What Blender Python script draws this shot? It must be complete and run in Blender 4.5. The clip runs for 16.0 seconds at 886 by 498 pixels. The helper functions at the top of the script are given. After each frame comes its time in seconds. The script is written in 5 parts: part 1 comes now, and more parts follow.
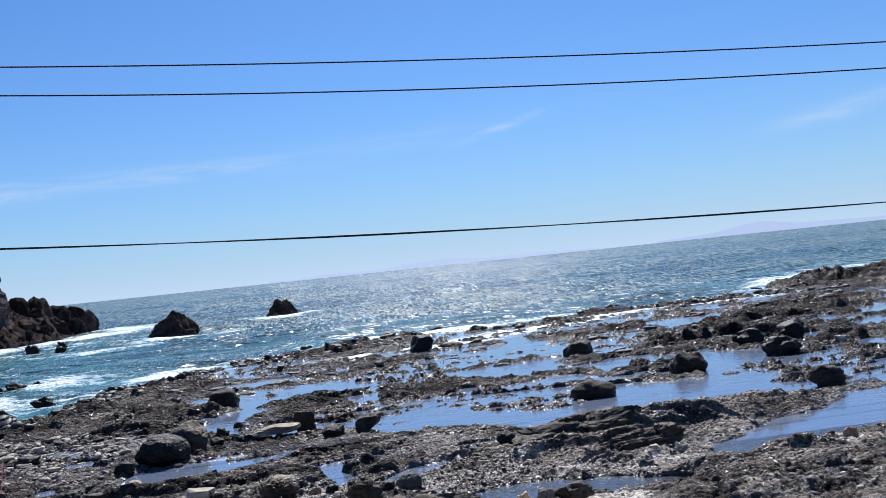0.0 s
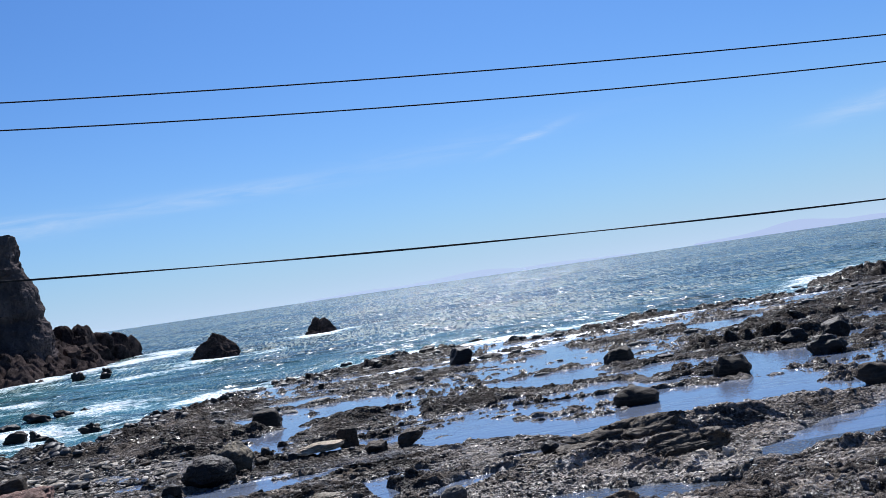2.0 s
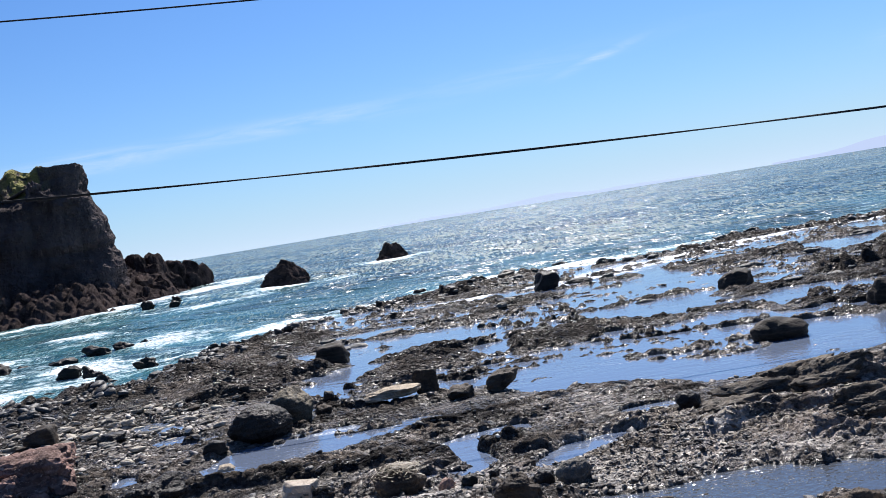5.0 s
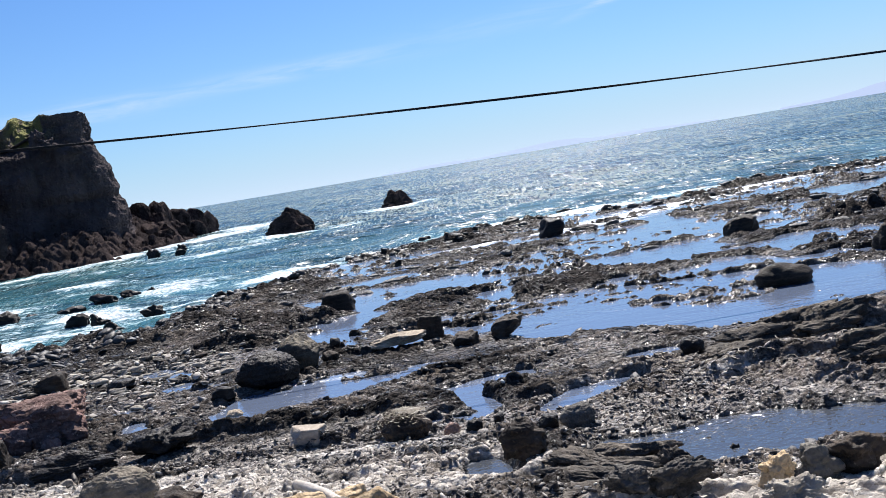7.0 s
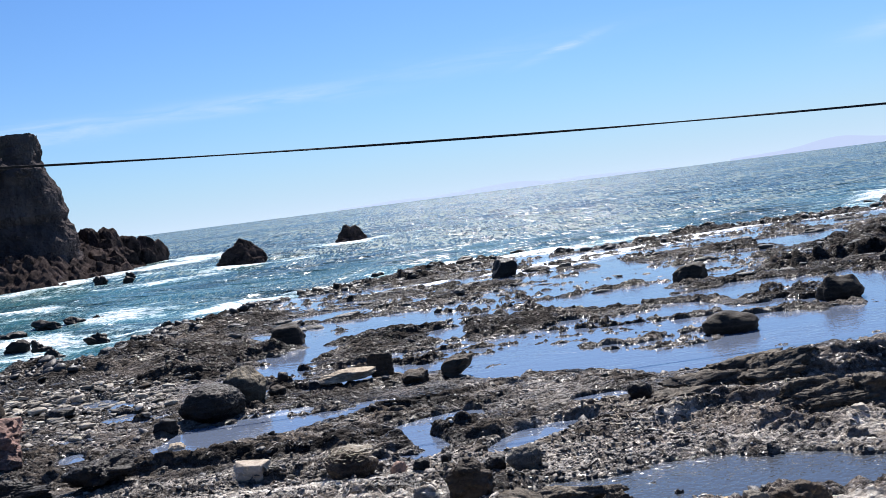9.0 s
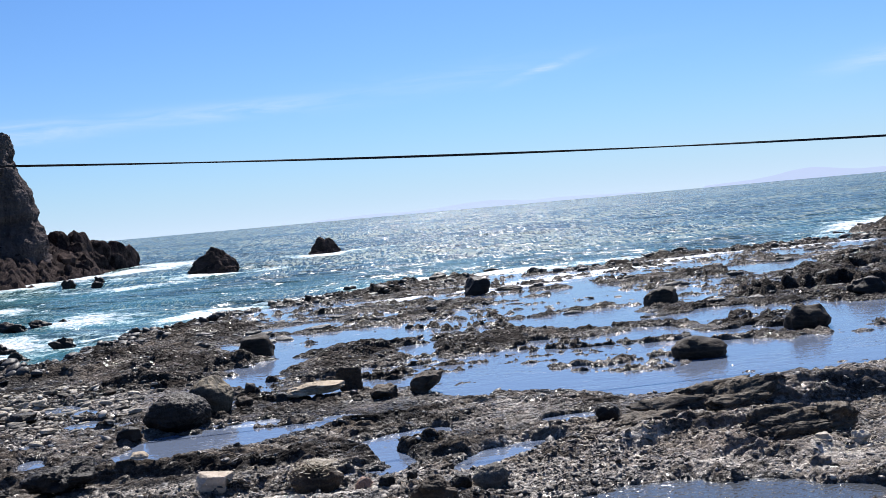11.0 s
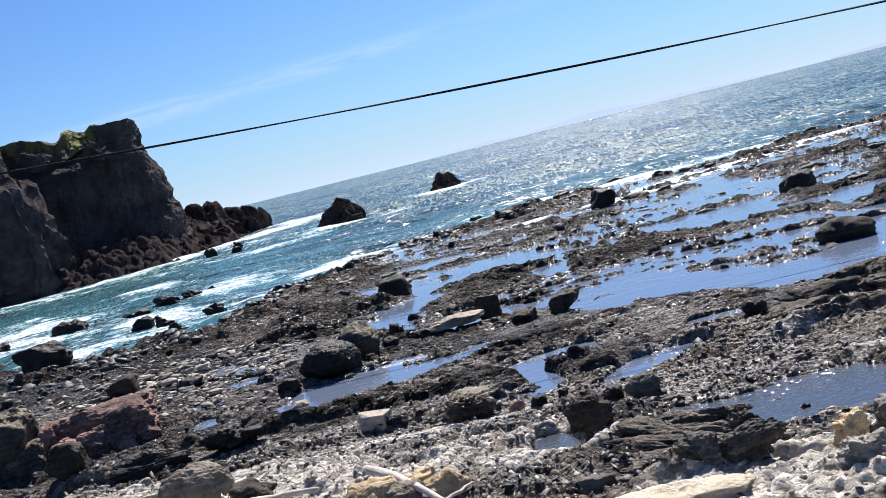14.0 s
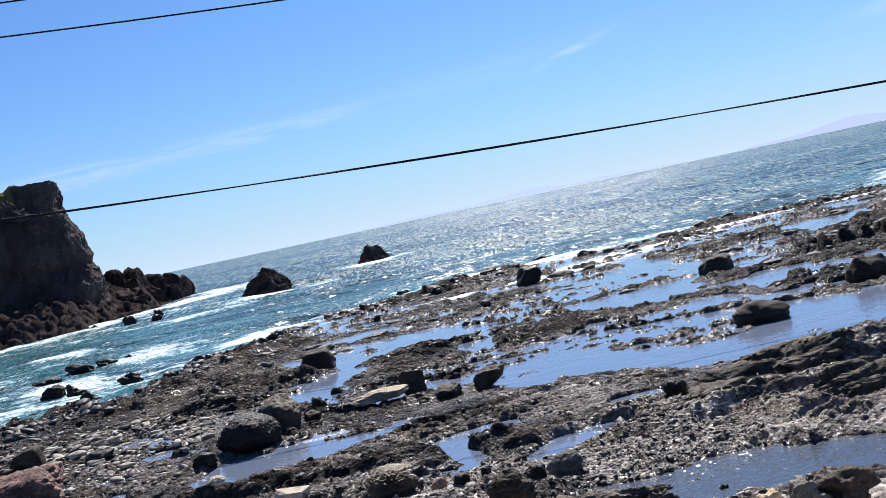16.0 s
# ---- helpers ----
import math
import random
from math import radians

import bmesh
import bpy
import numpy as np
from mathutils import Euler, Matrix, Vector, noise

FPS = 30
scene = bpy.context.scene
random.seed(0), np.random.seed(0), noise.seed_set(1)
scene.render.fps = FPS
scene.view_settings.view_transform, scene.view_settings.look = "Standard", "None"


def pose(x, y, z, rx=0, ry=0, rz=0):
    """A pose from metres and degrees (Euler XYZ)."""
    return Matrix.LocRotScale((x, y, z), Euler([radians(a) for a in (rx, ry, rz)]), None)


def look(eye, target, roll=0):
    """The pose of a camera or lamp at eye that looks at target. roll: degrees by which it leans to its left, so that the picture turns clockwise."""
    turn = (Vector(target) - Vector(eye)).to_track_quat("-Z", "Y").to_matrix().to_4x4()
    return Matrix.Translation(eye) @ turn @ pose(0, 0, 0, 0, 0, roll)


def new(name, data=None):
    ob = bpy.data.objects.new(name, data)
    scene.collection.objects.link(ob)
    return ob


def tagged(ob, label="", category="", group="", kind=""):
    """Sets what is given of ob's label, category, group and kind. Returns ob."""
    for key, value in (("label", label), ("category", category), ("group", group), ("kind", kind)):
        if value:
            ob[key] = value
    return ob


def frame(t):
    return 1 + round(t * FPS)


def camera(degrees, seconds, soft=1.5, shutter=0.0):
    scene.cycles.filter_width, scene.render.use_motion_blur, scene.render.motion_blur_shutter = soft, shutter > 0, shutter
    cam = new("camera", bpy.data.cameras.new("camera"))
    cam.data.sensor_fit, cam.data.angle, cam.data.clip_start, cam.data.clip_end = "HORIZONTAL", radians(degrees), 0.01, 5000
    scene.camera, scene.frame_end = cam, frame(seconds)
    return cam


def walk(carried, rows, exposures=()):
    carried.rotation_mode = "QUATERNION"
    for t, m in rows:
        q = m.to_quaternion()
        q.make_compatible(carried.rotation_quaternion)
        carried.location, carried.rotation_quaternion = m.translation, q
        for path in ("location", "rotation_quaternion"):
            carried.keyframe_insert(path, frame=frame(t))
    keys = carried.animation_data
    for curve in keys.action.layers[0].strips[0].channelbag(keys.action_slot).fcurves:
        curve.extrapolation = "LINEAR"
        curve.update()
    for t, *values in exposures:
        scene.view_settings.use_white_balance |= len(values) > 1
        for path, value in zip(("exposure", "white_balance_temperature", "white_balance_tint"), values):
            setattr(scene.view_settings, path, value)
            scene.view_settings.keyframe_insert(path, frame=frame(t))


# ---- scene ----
# ---------------------------------------------------------------- camera
cam = camera(52.33, 16.0, soft=0.5)
PATH = [
    (0.0, 0.310, -5.875, 5.514, 90.979, 5.962, -7.041),
    (0.5, 0.310, -5.875, 5.514, 91.984, 6.530, -6.945),
    (1.0, 0.310, -5.875, 5.514, 92.601, 7.354, -6.597),
    (1.5, 0.310, -5.875, 5.514, 92.606, 7.943, -5.828),
    (2.0, 0.310, -5.875, 5.514, 92.047, 8.332, -4.736),
    (2.5, 0.310, -5.875, 5.514, 91.248, 8.580, -3.628),
    (3.0, 0.310, -5.875, 5.514, 90.353, 8.966, -2.646),
    (3.5, 0.310, -5.875, 5.514, 89.636, 9.134, -1.838),
    (3.6, 0.258, -4.821, 5.456, 89.585, 9.168, -1.877),
    (3.7, 0.078, -1.191, 5.255, 89.285, 9.362, -2.107),
    (3.8, 0.020, -0.020, 5.190, 89.124, 9.465, -2.229),
    (4.0, 0.020, -0.020, 5.190, 88.996, 9.547, -2.328),
    (4.5, 0.020, -0.020, 5.190, 88.447, 9.435, -1.113),
    (4.7, 0.020, -0.020, 5.190, 88.292, 9.318, -0.675),
    (6.8, 0.020, -0.020, 5.190, 84.999, 9.360, 0.551),
    (7.0, 0.020, -0.020, 5.190, 84.686, 9.458, 0.056),
    (7.5, 0.020, -0.020, 5.190, 84.104, 9.390, -1.236),
    (8.0, 0.020, -0.020, 5.190, 84.432, 9.044, -1.932),
    (8.5, 0.020, -0.020, 5.190, 85.535, 8.292, -2.140),
    (9.0, 0.020, -0.020, 5.190, 86.663, 7.250, -2.769),
    (9.2, 0.020, -0.020, 5.190, 87.045, 6.662, -3.253),
    (11.3, 0.020, -0.020, 5.190, 87.527, 5.115, -4.340),
    (11.5, 0.020, -0.020, 5.190, 87.074, 5.647, -3.916),
    (12.0, 0.020, -0.020, 5.190, 85.474, 7.750, -2.590),
    (12.5, 0.020, -0.020, 5.190, 83.853, 10.350, -1.145),
    (13.0, 0.020, -0.020, 5.190, 83.047, 12.684, 0.651),
    (13.5, 0.020, -0.020, 5.190, 83.236, 13.856, 2.331),
    (14.0, 0.020, -0.020, 5.190, 84.044, 13.890, 3.034),
    (14.5, 0.020, -0.020, 5.190, 85.106, 13.022, 2.349),
    (15.0, 0.020, -0.020, 5.190, 86.217, 12.127, 0.743),
    (15.5, 0.020, -0.020, 5.190, 87.125, 11.738, -0.872),
    (16.0, 0.020, -0.020, 5.190, 87.717, 11.980, -1.577),
]
walk(cam, [(t, pose(*row)) for t, *row in PATH], exposures=[(0.0, 0.19, 6100, 10), (1.5, 0.12, 6050, 10), (2.5, 0.2, 6100, 10), (3.5, 0.29, 6150, 10), (4.2, 0.39, 6400, 10), (16.0, 0.42, 6450, 10)])

# ---------------------------------------------------------------- sky and sun
SUN_EL, SUN_AZ = 51.0, 10.0          # degrees above the horizon, to the right of straight ahead (+y)
SUN_POWER, SKY_POWER = 7.2, 0.068


class Nodes:
    """Short hand for building a node tree."""

    def __init__(self, tree):
        self.tree = tree
        tree.nodes.clear()

    def add(self, kind, links=None, **settings):
        n = self.tree.nodes.new(kind)
        for key, value in settings.items():
            setattr(n, key, value)
        for key, value in (links or {}).items():
            self.put(n, key, value)
        return n

    def put(self, n, key, value):
        socket = n.inputs[key]
        if hasattr(value, "is_output"):
            self.tree.links.new(value, socket)
        else:
            socket.default_value = value

    def math(self, op, a, b=0.0, clamp=False):
        return self.add("ShaderNodeMath", {0: a, 1: b}, operation=op, use_clamp=clamp).outputs[0]

    def ramp(self, value, lo, hi):
        return self.add("ShaderNodeMapRange", {0: value, 1: lo, 2: hi, 3: 0.0, 4: 1.0}, interpolation_type="SMOOTHSTEP").outputs[0]

    def noise(self, vec, scale, detail=4.0, rough=0.55, distort=0.0):
        return self.add("ShaderNodeTexNoise", {"Vector": vec, "Scale": scale, "Detail": detail, "Roughness": rough, "Distortion": distort}).outputs[0]

    def mix(self, fac, a, b):
        n = self.add("ShaderNodeMix", data_type="RGBA")
        self.put(n, 0, fac), self.put(n, 6, a), self.put(n, 7, b)
        return n.outputs[2]

    def scaled(self, vec, s):
        return self.add("ShaderNodeMapping", {"Vector": vec, "Scale": s}).outputs[0]

    def bump(self, height, strength, distance, normal=None):
        n = self.add("ShaderNodeBump", {"Height": height, "Strength": strength, "Distance": distance})
        if normal:
            self.put(n, "Normal", normal)
        return n.outputs[0]

    def jitter(self, normal, where, scale, strength, detail=3.0):
        """The normal, roughened by small facets."""
        tex = self.add("ShaderNodeTexNoise", {"Vector": where, "Scale": scale, "Detail": detail, "Roughness": 0.7}).outputs["Color"]
        off = self.add("ShaderNodeVectorMath", {0: tex, 1: (0.5, 0.5, 0.5)}, operation="SUBTRACT").outputs[0]
        off = self.add("ShaderNodeVectorMath", {0: off, 3: strength}, operation="SCALE").outputs[0]
        both = self.add("ShaderNodeVectorMath", {0: normal, 1: off}, operation="ADD").outputs[0]
        return self.add("ShaderNodeVectorMath", {0: both}, operation="NORMALIZE").outputs[0]

    def wave_normal(self, where, layers, gain=None):
        """The normal of a rippled level surface; layers: scale along x and y, height in metres, detail."""
        eps = 0.04
        spots = [where] + [self.add("ShaderNodeVectorMath", {0: where, 1: d}, operation="ADD").outputs[0] for d in ((eps, 0, 0), (0, eps, 0))]
        heights = []
        for spot in spots:
            total = 0.0
            for sx, sy, high, detail, warp in layers:
                total = self.math("ADD", total, self.math("MULTIPLY", self.noise(self.scaled(spot, (sx, sy, 1)), 1.0, detail, 0.6, warp), high))
            heights.append(total)
        slopes = [self.math("DIVIDE", self.math("SUBTRACT", heights[0], h), eps) for h in heights[1:]]
        if gain is not None:
            slopes = [self.math("MULTIPLY", s, gain) for s in slopes]
        up = self.add("ShaderNodeCombineXYZ", {0: slopes[0], 1: slopes[1], 2: 1.0}).outputs[0]
        return self.add("ShaderNodeVectorMath", {0: up}, operation="NORMALIZE").outputs[0]

    def attr(self, name):
        return self.add("ShaderNodeAttribute", attribute_name=name).outputs["Fac"]


def make_world():
    w = bpy.data.worlds.new("sky")
    scene.world = w
    w.use_nodes = True
    n = Nodes(w.node_tree)
    sky = n.add("ShaderNodeTexSky", sky_type="NISHITA", sun_disc=False, sun_elevation=radians(SUN_EL), sun_rotation=radians(SUN_AZ),
                altitude=0.0, air_density=1.0, dust_density=0.6, ozone_density=2.5).outputs[0]
    way = n.add("ShaderNodeTexCoord").outputs["Generated"]
    xyz = n.add("ShaderNodeSeparateXYZ", {0: way}).outputs
    az = n.math("ARCTAN2", xyz[0], xyz[1])
    el = n.math("ARCSINE", xyz[2])
    flat = n.add("ShaderNodeCombineXYZ", {0: az, 1: el}).outputs[0]
    wisp = n.noise(n.add("ShaderNodeMapping", {"Vector": flat, "Rotation": (0, 0, radians(-4)), "Scale": (9, 70, 1)}).outputs[0], 1.0, 6.0, 0.6, 0.8)
    cover = None
    # thin cirrus streaks: middle azimuth, elevation, slope, half length, half height (degrees), strength
    for a, e, slope, length, height, strength in ((-21, 6.45, 0.05, 5.5, 0.55, 0.62), (-9, 7.15, 0.05, 8.5, 0.5, 0.42), (11.6, 8.25, 0.25, 2.4, 0.28, 0.5),
                                                  (31.5, 6.6, 0.15, 3.5, 0.5, 0.5), (4, 8.0, 0.08, 10, 0.7, 0.18)):
        da = n.math("DIVIDE", n.math("SUBTRACT", az, radians(a)), radians(length))
        line = n.math("ADD", n.math("MULTIPLY", n.math("SUBTRACT", az, radians(a)), slope), radians(e))
        de = n.math("DIVIDE", n.math("SUBTRACT", el, line), radians(height))
        r2 = n.math("ADD", n.math("MULTIPLY", da, da), n.math("MULTIPLY", de, de))
        m = n.math("MULTIPLY", n.math("EXPONENT", n.math("MULTIPLY", r2, -1.0)), strength)
        cover = m if cover is None else n.math("MAXIMUM", cover, m)
    cover = n.math("MULTIPLY", cover, n.ramp(wisp, 0.25, 0.75), True)
    haze = n.math("EXPONENT", n.math("MULTIPLY", n.math("ABSOLUTE", el), -10.0))
    low_haze = n.math("MULTIPLY", n.math("EXPONENT", n.math("MULTIPLY", n.math("ABSOLUTE", el), -26.0)), 0.75)
    tint = n.mix(n.math("MULTIPLY", haze, HAZE), n.add("ShaderNodeMix", {0: 1.0, 6: sky, 7: SKY_TINT}, data_type="RGBA", blend_type="MULTIPLY").outputs[2], HAZE_COLOUR)
    colour = n.mix(cover, n.mix(low_haze, tint, LOW_HAZE), CLOUD_COLOUR)
    bg = n.add("ShaderNodeBackground", {"Color": colour, "Strength": SKY_POWER})
    n.tree.links.new(bg.outputs[0], n.add("ShaderNodeOutputWorld").inputs[0])


SKY_TINT = (0.52, 0.87, 1.36, 1)
LOW_HAZE = (7.9, 9.35, 11.3, 1)
HAZE, HAZE_COLOUR, CLOUD_COLOUR = 0.8, (5.2, 8.25, 10.9, 1), (8.8, 10.0, 11.6, 1)
make_world()
sun = new("sun", bpy.data.lights.new("sun", "SUN"))
sun.data.energy, sun.data.angle, sun.data.color = SUN_POWER, radians(0.53), (1.0, 0.94, 0.89)
sun.matrix_world = look((0, 0, 80), Vector((0, 0, 80)) - Vector((math.sin(radians(SUN_AZ)) * math.cos(radians(SUN_EL)), math.cos(radians(SUN_AZ)) * math.cos(radians(SUN_EL)), math.sin(radians(SUN_EL)))))

# ---------------------------------------------------------------- noise on arrays


def hashed(*ints):
    h = np.zeros(np.broadcast(*ints).shape, np.uint32)
    for k, i in zip((374761393, 668265263, 2246822519, 3266489917), ints):
        h = (h ^ (np.asarray(i).astype(np.int64).astype(np.uint32) * np.uint32(k))) * np.uint32(2654435761)
        h ^= h >> np.uint32(15)
    return (h & np.uint32(0xFFFFFF)).astype(np.float32) / np.float32(0xFFFFFF)


def noise2(x, y, seed=0):
    """Smooth value noise, -1 to 1."""
    xi, yi = np.floor(x), np.floor(y)
    fx, fy = (x - xi).astype(np.float32), (y - yi).astype(np.float32)
    fx, fy = fx * fx * fx * (fx * (fx * 6 - 15) + 10), fy * fy * fy * (fy * (fy * 6 - 15) + 10)
    a, b, c, d = (hashed(xi + i, yi + j, np.int64(seed)) for i, j in ((0, 0), (1, 0), (0, 1), (1, 1)))
    return 2 * ((a + (b - a) * fx) * (1 - fy) + (c + (d - c) * fx) * fy) - 1


def noise3(p, seed=0):
    i = np.floor(p)
    f = (p - i).astype(np.float32)
    f = f * f * f * (f * (f * 6 - 15) + 10)
    out = 0
    for k in range(8):
        o = ((k >> 0) & 1, (k >> 1) & 1, (k >> 2) & 1)
        w = 1
        for axis in range(3):
            w = w * (f[:, axis] if o[axis] else 1 - f[:, axis])
        out = out + w * hashed(i[:, 0] + o[0], i[:, 1] + o[1], i[:, 2] + o[2], np.int64(seed))
    return 2 * out - 1


def fbm2(x, y, octaves, seed=0, gain=0.5):
    out, amp = 0, 1.0
    for k in range(octaves):
        c, s = math.cos(0.6 * k), math.sin(0.6 * k) * 0.35
        out = out + amp * noise2(c * x + s * y + 17.3 * k, c * y - s * x - 9.1 * k, seed + k)
        x, y, amp = x * 2.03, y * 2.03, amp * gain
    return out


def ridge2(x, y, octaves, seed=0, gain=0.5):
    """Sharp crests, 0 to about 1."""
    out, amp, total = 0, 1.0, 0.0
    for k in range(octaves):
        out = out + amp * (1 - np.abs(noise2(x + 5.7 * k, y + 3.3 * k, seed + k)))
        total += amp
        x, y, amp = x * 2.1, y * 2.1, amp * gain
    return out / total


def fbm3(p, octaves, seed=0, gain=0.5):
    out, amp = 0, 1.0
    for k in range(octaves):
        out = out + amp * noise3(p + 11.7 * k, seed + k)
        p, amp = p * 2.07, amp * gain
    return out


def ridge3(p, octaves, seed=0, gain=0.5):
    out, amp, total = 0, 1.0, 0.0
    for k in range(octaves):
        out = out + amp * (1 - np.abs(noise3(p + 7.9 * k, seed + k)))
        total += amp
        p, amp = p * 2.1, amp * gain
    return out / total


def cells(x, y, sx, sy, seed):
    """Irregular blocks of about sx by sy: each one's height with its tilt (-1 to 1), its rounded top (1 in the middle), and its tone."""
    u, v = x / sx, y / sy
    iu, iv = np.floor(u), np.floor(v)
    first, second = np.full(u.shape, 9.0, np.float32), np.full(u.shape, 9.0, np.float32)
    high, tone = np.zeros(u.shape, np.float32), np.zeros(u.shape, np.float32)
    for i in (-1, 0, 1):
        for j in (-1, 0, 1):
            a, b = hashed(iu + i, iv + j, np.int64(seed)), hashed(iu + i, iv + j, np.int64(seed + 1))
            c = hashed(iu + i, iv + j, np.int64(seed + 2))
            du, dv = (u - iu - i - 0.1 - 0.8 * a).astype(np.float32), (v - iv - j - 0.1 - 0.8 * b).astype(np.float32)
            d = np.hypot(du, dv)
            closer = d < first
            second = np.where(closer, first, np.minimum(second, d))
            high = np.where(closer, 2 * c - 1 + 1.2 * (b - 0.5) * du + (1.2 * a - 0.35) * dv, high)
            tone = np.where(closer, (7.3 * c + 3.1 * a) % 1.0, tone)
            first = np.minimum(first, d)
    top = np.sqrt(np.clip(1 - 1.3 * first ** 2, 0, 1)) * (second - first) / (second - first + 0.12)
    return high * step(second - first, 0.0, 0.3), top, tone


def step(v, lo, hi):
    t = np.clip((v - lo) / (hi - lo), 0, 1)
    return t * t * (3 - 2 * t)


# ---------------------------------------------------------------- materials


def material(name):
    m = bpy.data.materials.new(name)
    m.use_nodes = True
    n = Nodes(m.node_tree)
    bsdf = n.add("ShaderNodeBsdfPrincipled")
    n.tree.links.new(bsdf.outputs[0], n.add("ShaderNodeOutputMaterial").inputs[0])
    return m, n, bsdf


def rock_material(name, dark, mid, light, light_at=0.6, size=1.0, rough=(0.45, 0.85), relief=0.03, weed=None, gloss=0.18, cracks=0.0, bedding=0.22):
    """Weathered stone: coarse patches, pits, pale salt and lichen specks, damp gloss."""
    m, n, bsdf = material(name)
    where = n.add("ShaderNodeTexCoord").outputs["Object"]
    rnd = n.add("ShaderNodeObjectInfo").outputs["Random"]
    where = n.add("ShaderNodeVectorMath", {0: where, 1: n.add("ShaderNodeCombineXYZ", {0: n.math("MULTIPLY", rnd, 37.0)}).outputs[0]}, operation="ADD").outputs[0]
    patch = n.noise(where, 1.6 / size, 5, 0.6, 0.4)
    grain = n.noise(where, 14 / size, 6, 0.7)
    pits = n.add("ShaderNodeTexVoronoi", {"Vector": where, "Scale": 22 / size}).outputs[0]
    colour = n.mix(n.ramp(patch, 0.35, 0.65), (*dark, 1), (*mid, 1))
    colour = n.mix(n.math("MULTIPLY", n.ramp(grain, light_at, light_at + 0.16), 0.8), colour, (*light, 1))
    beds = n.add("ShaderNodeTexWave", {"Vector": where, "Scale": 2.2 / size, "Distortion": 6.0, "Detail": 4.0, "Detail Scale": 2.0}, bands_direction="Z").outputs[1]
    colour = n.mix(n.math("MULTIPLY", n.ramp(beds, 0.55, 1.0), bedding), colour, (*(0.5 * (a + c) for a, c in zip(mid, light)), 1))
    split = None if not cracks else n.add("ShaderNodeTexVoronoi", {"Vector": n.add("ShaderNodeVectorMath", {0: where, 1: n.add("ShaderNodeVectorMath", {0: n.add("ShaderNodeTexNoise", {"Vector": where, "Scale": 3.0 / size}).outputs["Color"], 3: 0.35 * size}, operation="SCALE").outputs[0]}, operation="ADD").outputs[0],
                                          "Scale": 2.6 / size}, feature="DISTANCE_TO_EDGE").outputs[0]
    crack = 0.0
    if cracks:
        crack = n.math("SUBTRACT", 1.0, n.math("MULTIPLY", n.math("SUBTRACT", 1.0, n.ramp(split, 0.0, 0.07)), n.math("MULTIPLY", n.ramp(patch, 0.4, 0.55), cracks)))
        colour = n.mix(crack, (*(0.6 * a for a in dark), 1), colour)
    if weed:
        up = n.add("ShaderNodeSeparateXYZ", {0: n.add("ShaderNodeNewGeometry").outputs["Normal"]}).outputs[2]
        m_weed = n.math("MULTIPLY", n.ramp(up, 0.35, 0.8), n.ramp(n.noise(where, 5 / size, 5, 0.65), 0.38, 0.56))
        colour = n.mix(m_weed, colour, (*weed, 1))
    shade = n.math("ADD", n.math("MULTIPLY", rnd, 0.3), 0.85)
    colour = n.add("ShaderNodeMix", {0: 1.0, 6: colour, 7: n.add("ShaderNodeCombineColor", {0: shade, 1: shade, 2: shade}).outputs[0]}, data_type="RGBA", blend_type="MULTIPLY").outputs[2]
    n.put(bsdf, "Base Color", colour)
    n.put(bsdf, "Specular IOR Level", gloss)
    n.put(bsdf, "Roughness", n.add("ShaderNodeMapRange", {0: grain, 1: 0.3, 2: 0.7, 3: rough[0], 4: rough[1]}).outputs[0])
    height = n.math("ADD", n.math("MULTIPLY", grain, 1.0), n.math("MULTIPLY", pits, 0.5))
    height = n.math("ADD", height, n.math("MULTIPLY", crack, 0.8))
    n.put(bsdf, "Normal", n.jitter(n.bump(height, 0.9, relief * size), where, 16 / size, 0.9))
    return m


BLACK_ROCK = rock_material("black_rock", (0.007, 0.0065, 0.0065), (0.02, 0.0175, 0.016), (0.07, 0.06, 0.052), 0.62, rough=(0.3, 0.7))
UMBER_ROCK = rock_material("umber_rock", (0.011, 0.009, 0.0075), (0.036, 0.028, 0.021), (0.12, 0.095, 0.07), 0.6, rough=(0.5, 0.9))
BROWN_ROCK = rock_material("brown_rock", (0.018, 0.014, 0.011), (0.06, 0.045, 0.033), (0.17, 0.14, 0.105), 0.6, rough=(0.5, 0.9))
GREY_ROCK = rock_material("grey_rock", (0.06, 0.055, 0.05), (0.13, 0.12, 0.1), (0.3, 0.28, 0.24), 0.58, rough=(0.6, 0.9))
PALE_ROCK = rock_material("pale_rock", (0.24, 0.21, 0.17), (0.42, 0.38, 0.31), (0.58, 0.55, 0.48), 0.56, rough=(0.7, 0.95))
GOLD_ROCK = rock_material("golden_rock", (0.29, 0.205, 0.115), (0.5, 0.375, 0.225), (0.66, 0.57, 0.42), 0.56, rough=(0.7, 0.95))
RED_ROCK = rock_material("red_rock", (0.07, 0.04, 0.033), (0.24, 0.14, 0.115), (0.47, 0.35, 0.295), 0.55, cracks=0.6, size=1.4, rough=(0.6, 0.9))
BUFF_ROCK = rock_material("buff_rock", (0.16, 0.13, 0.095), (0.39, 0.32, 0.235), (0.56, 0.5, 0.4), 0.56, rough=(0.65, 0.95))
CRAG_ROCK = rock_material("crag_rock", (0.028, 0.026, 0.023), (0.1, 0.09, 0.078), (0.26, 0.235, 0.2), 0.57, rough=(0.6, 0.9))
DRAB_ROCK = rock_material("drab_rock", (0.09, 0.078, 0.06), (0.24, 0.205, 0.155), (0.42, 0.38, 0.31), 0.57, rough=(0.65, 0.95))
PINK_ROCK = rock_material("pink_rock", (0.16, 0.1, 0.08), (0.26, 0.17, 0.13), (0.36, 0.28, 0.23), 0.58)
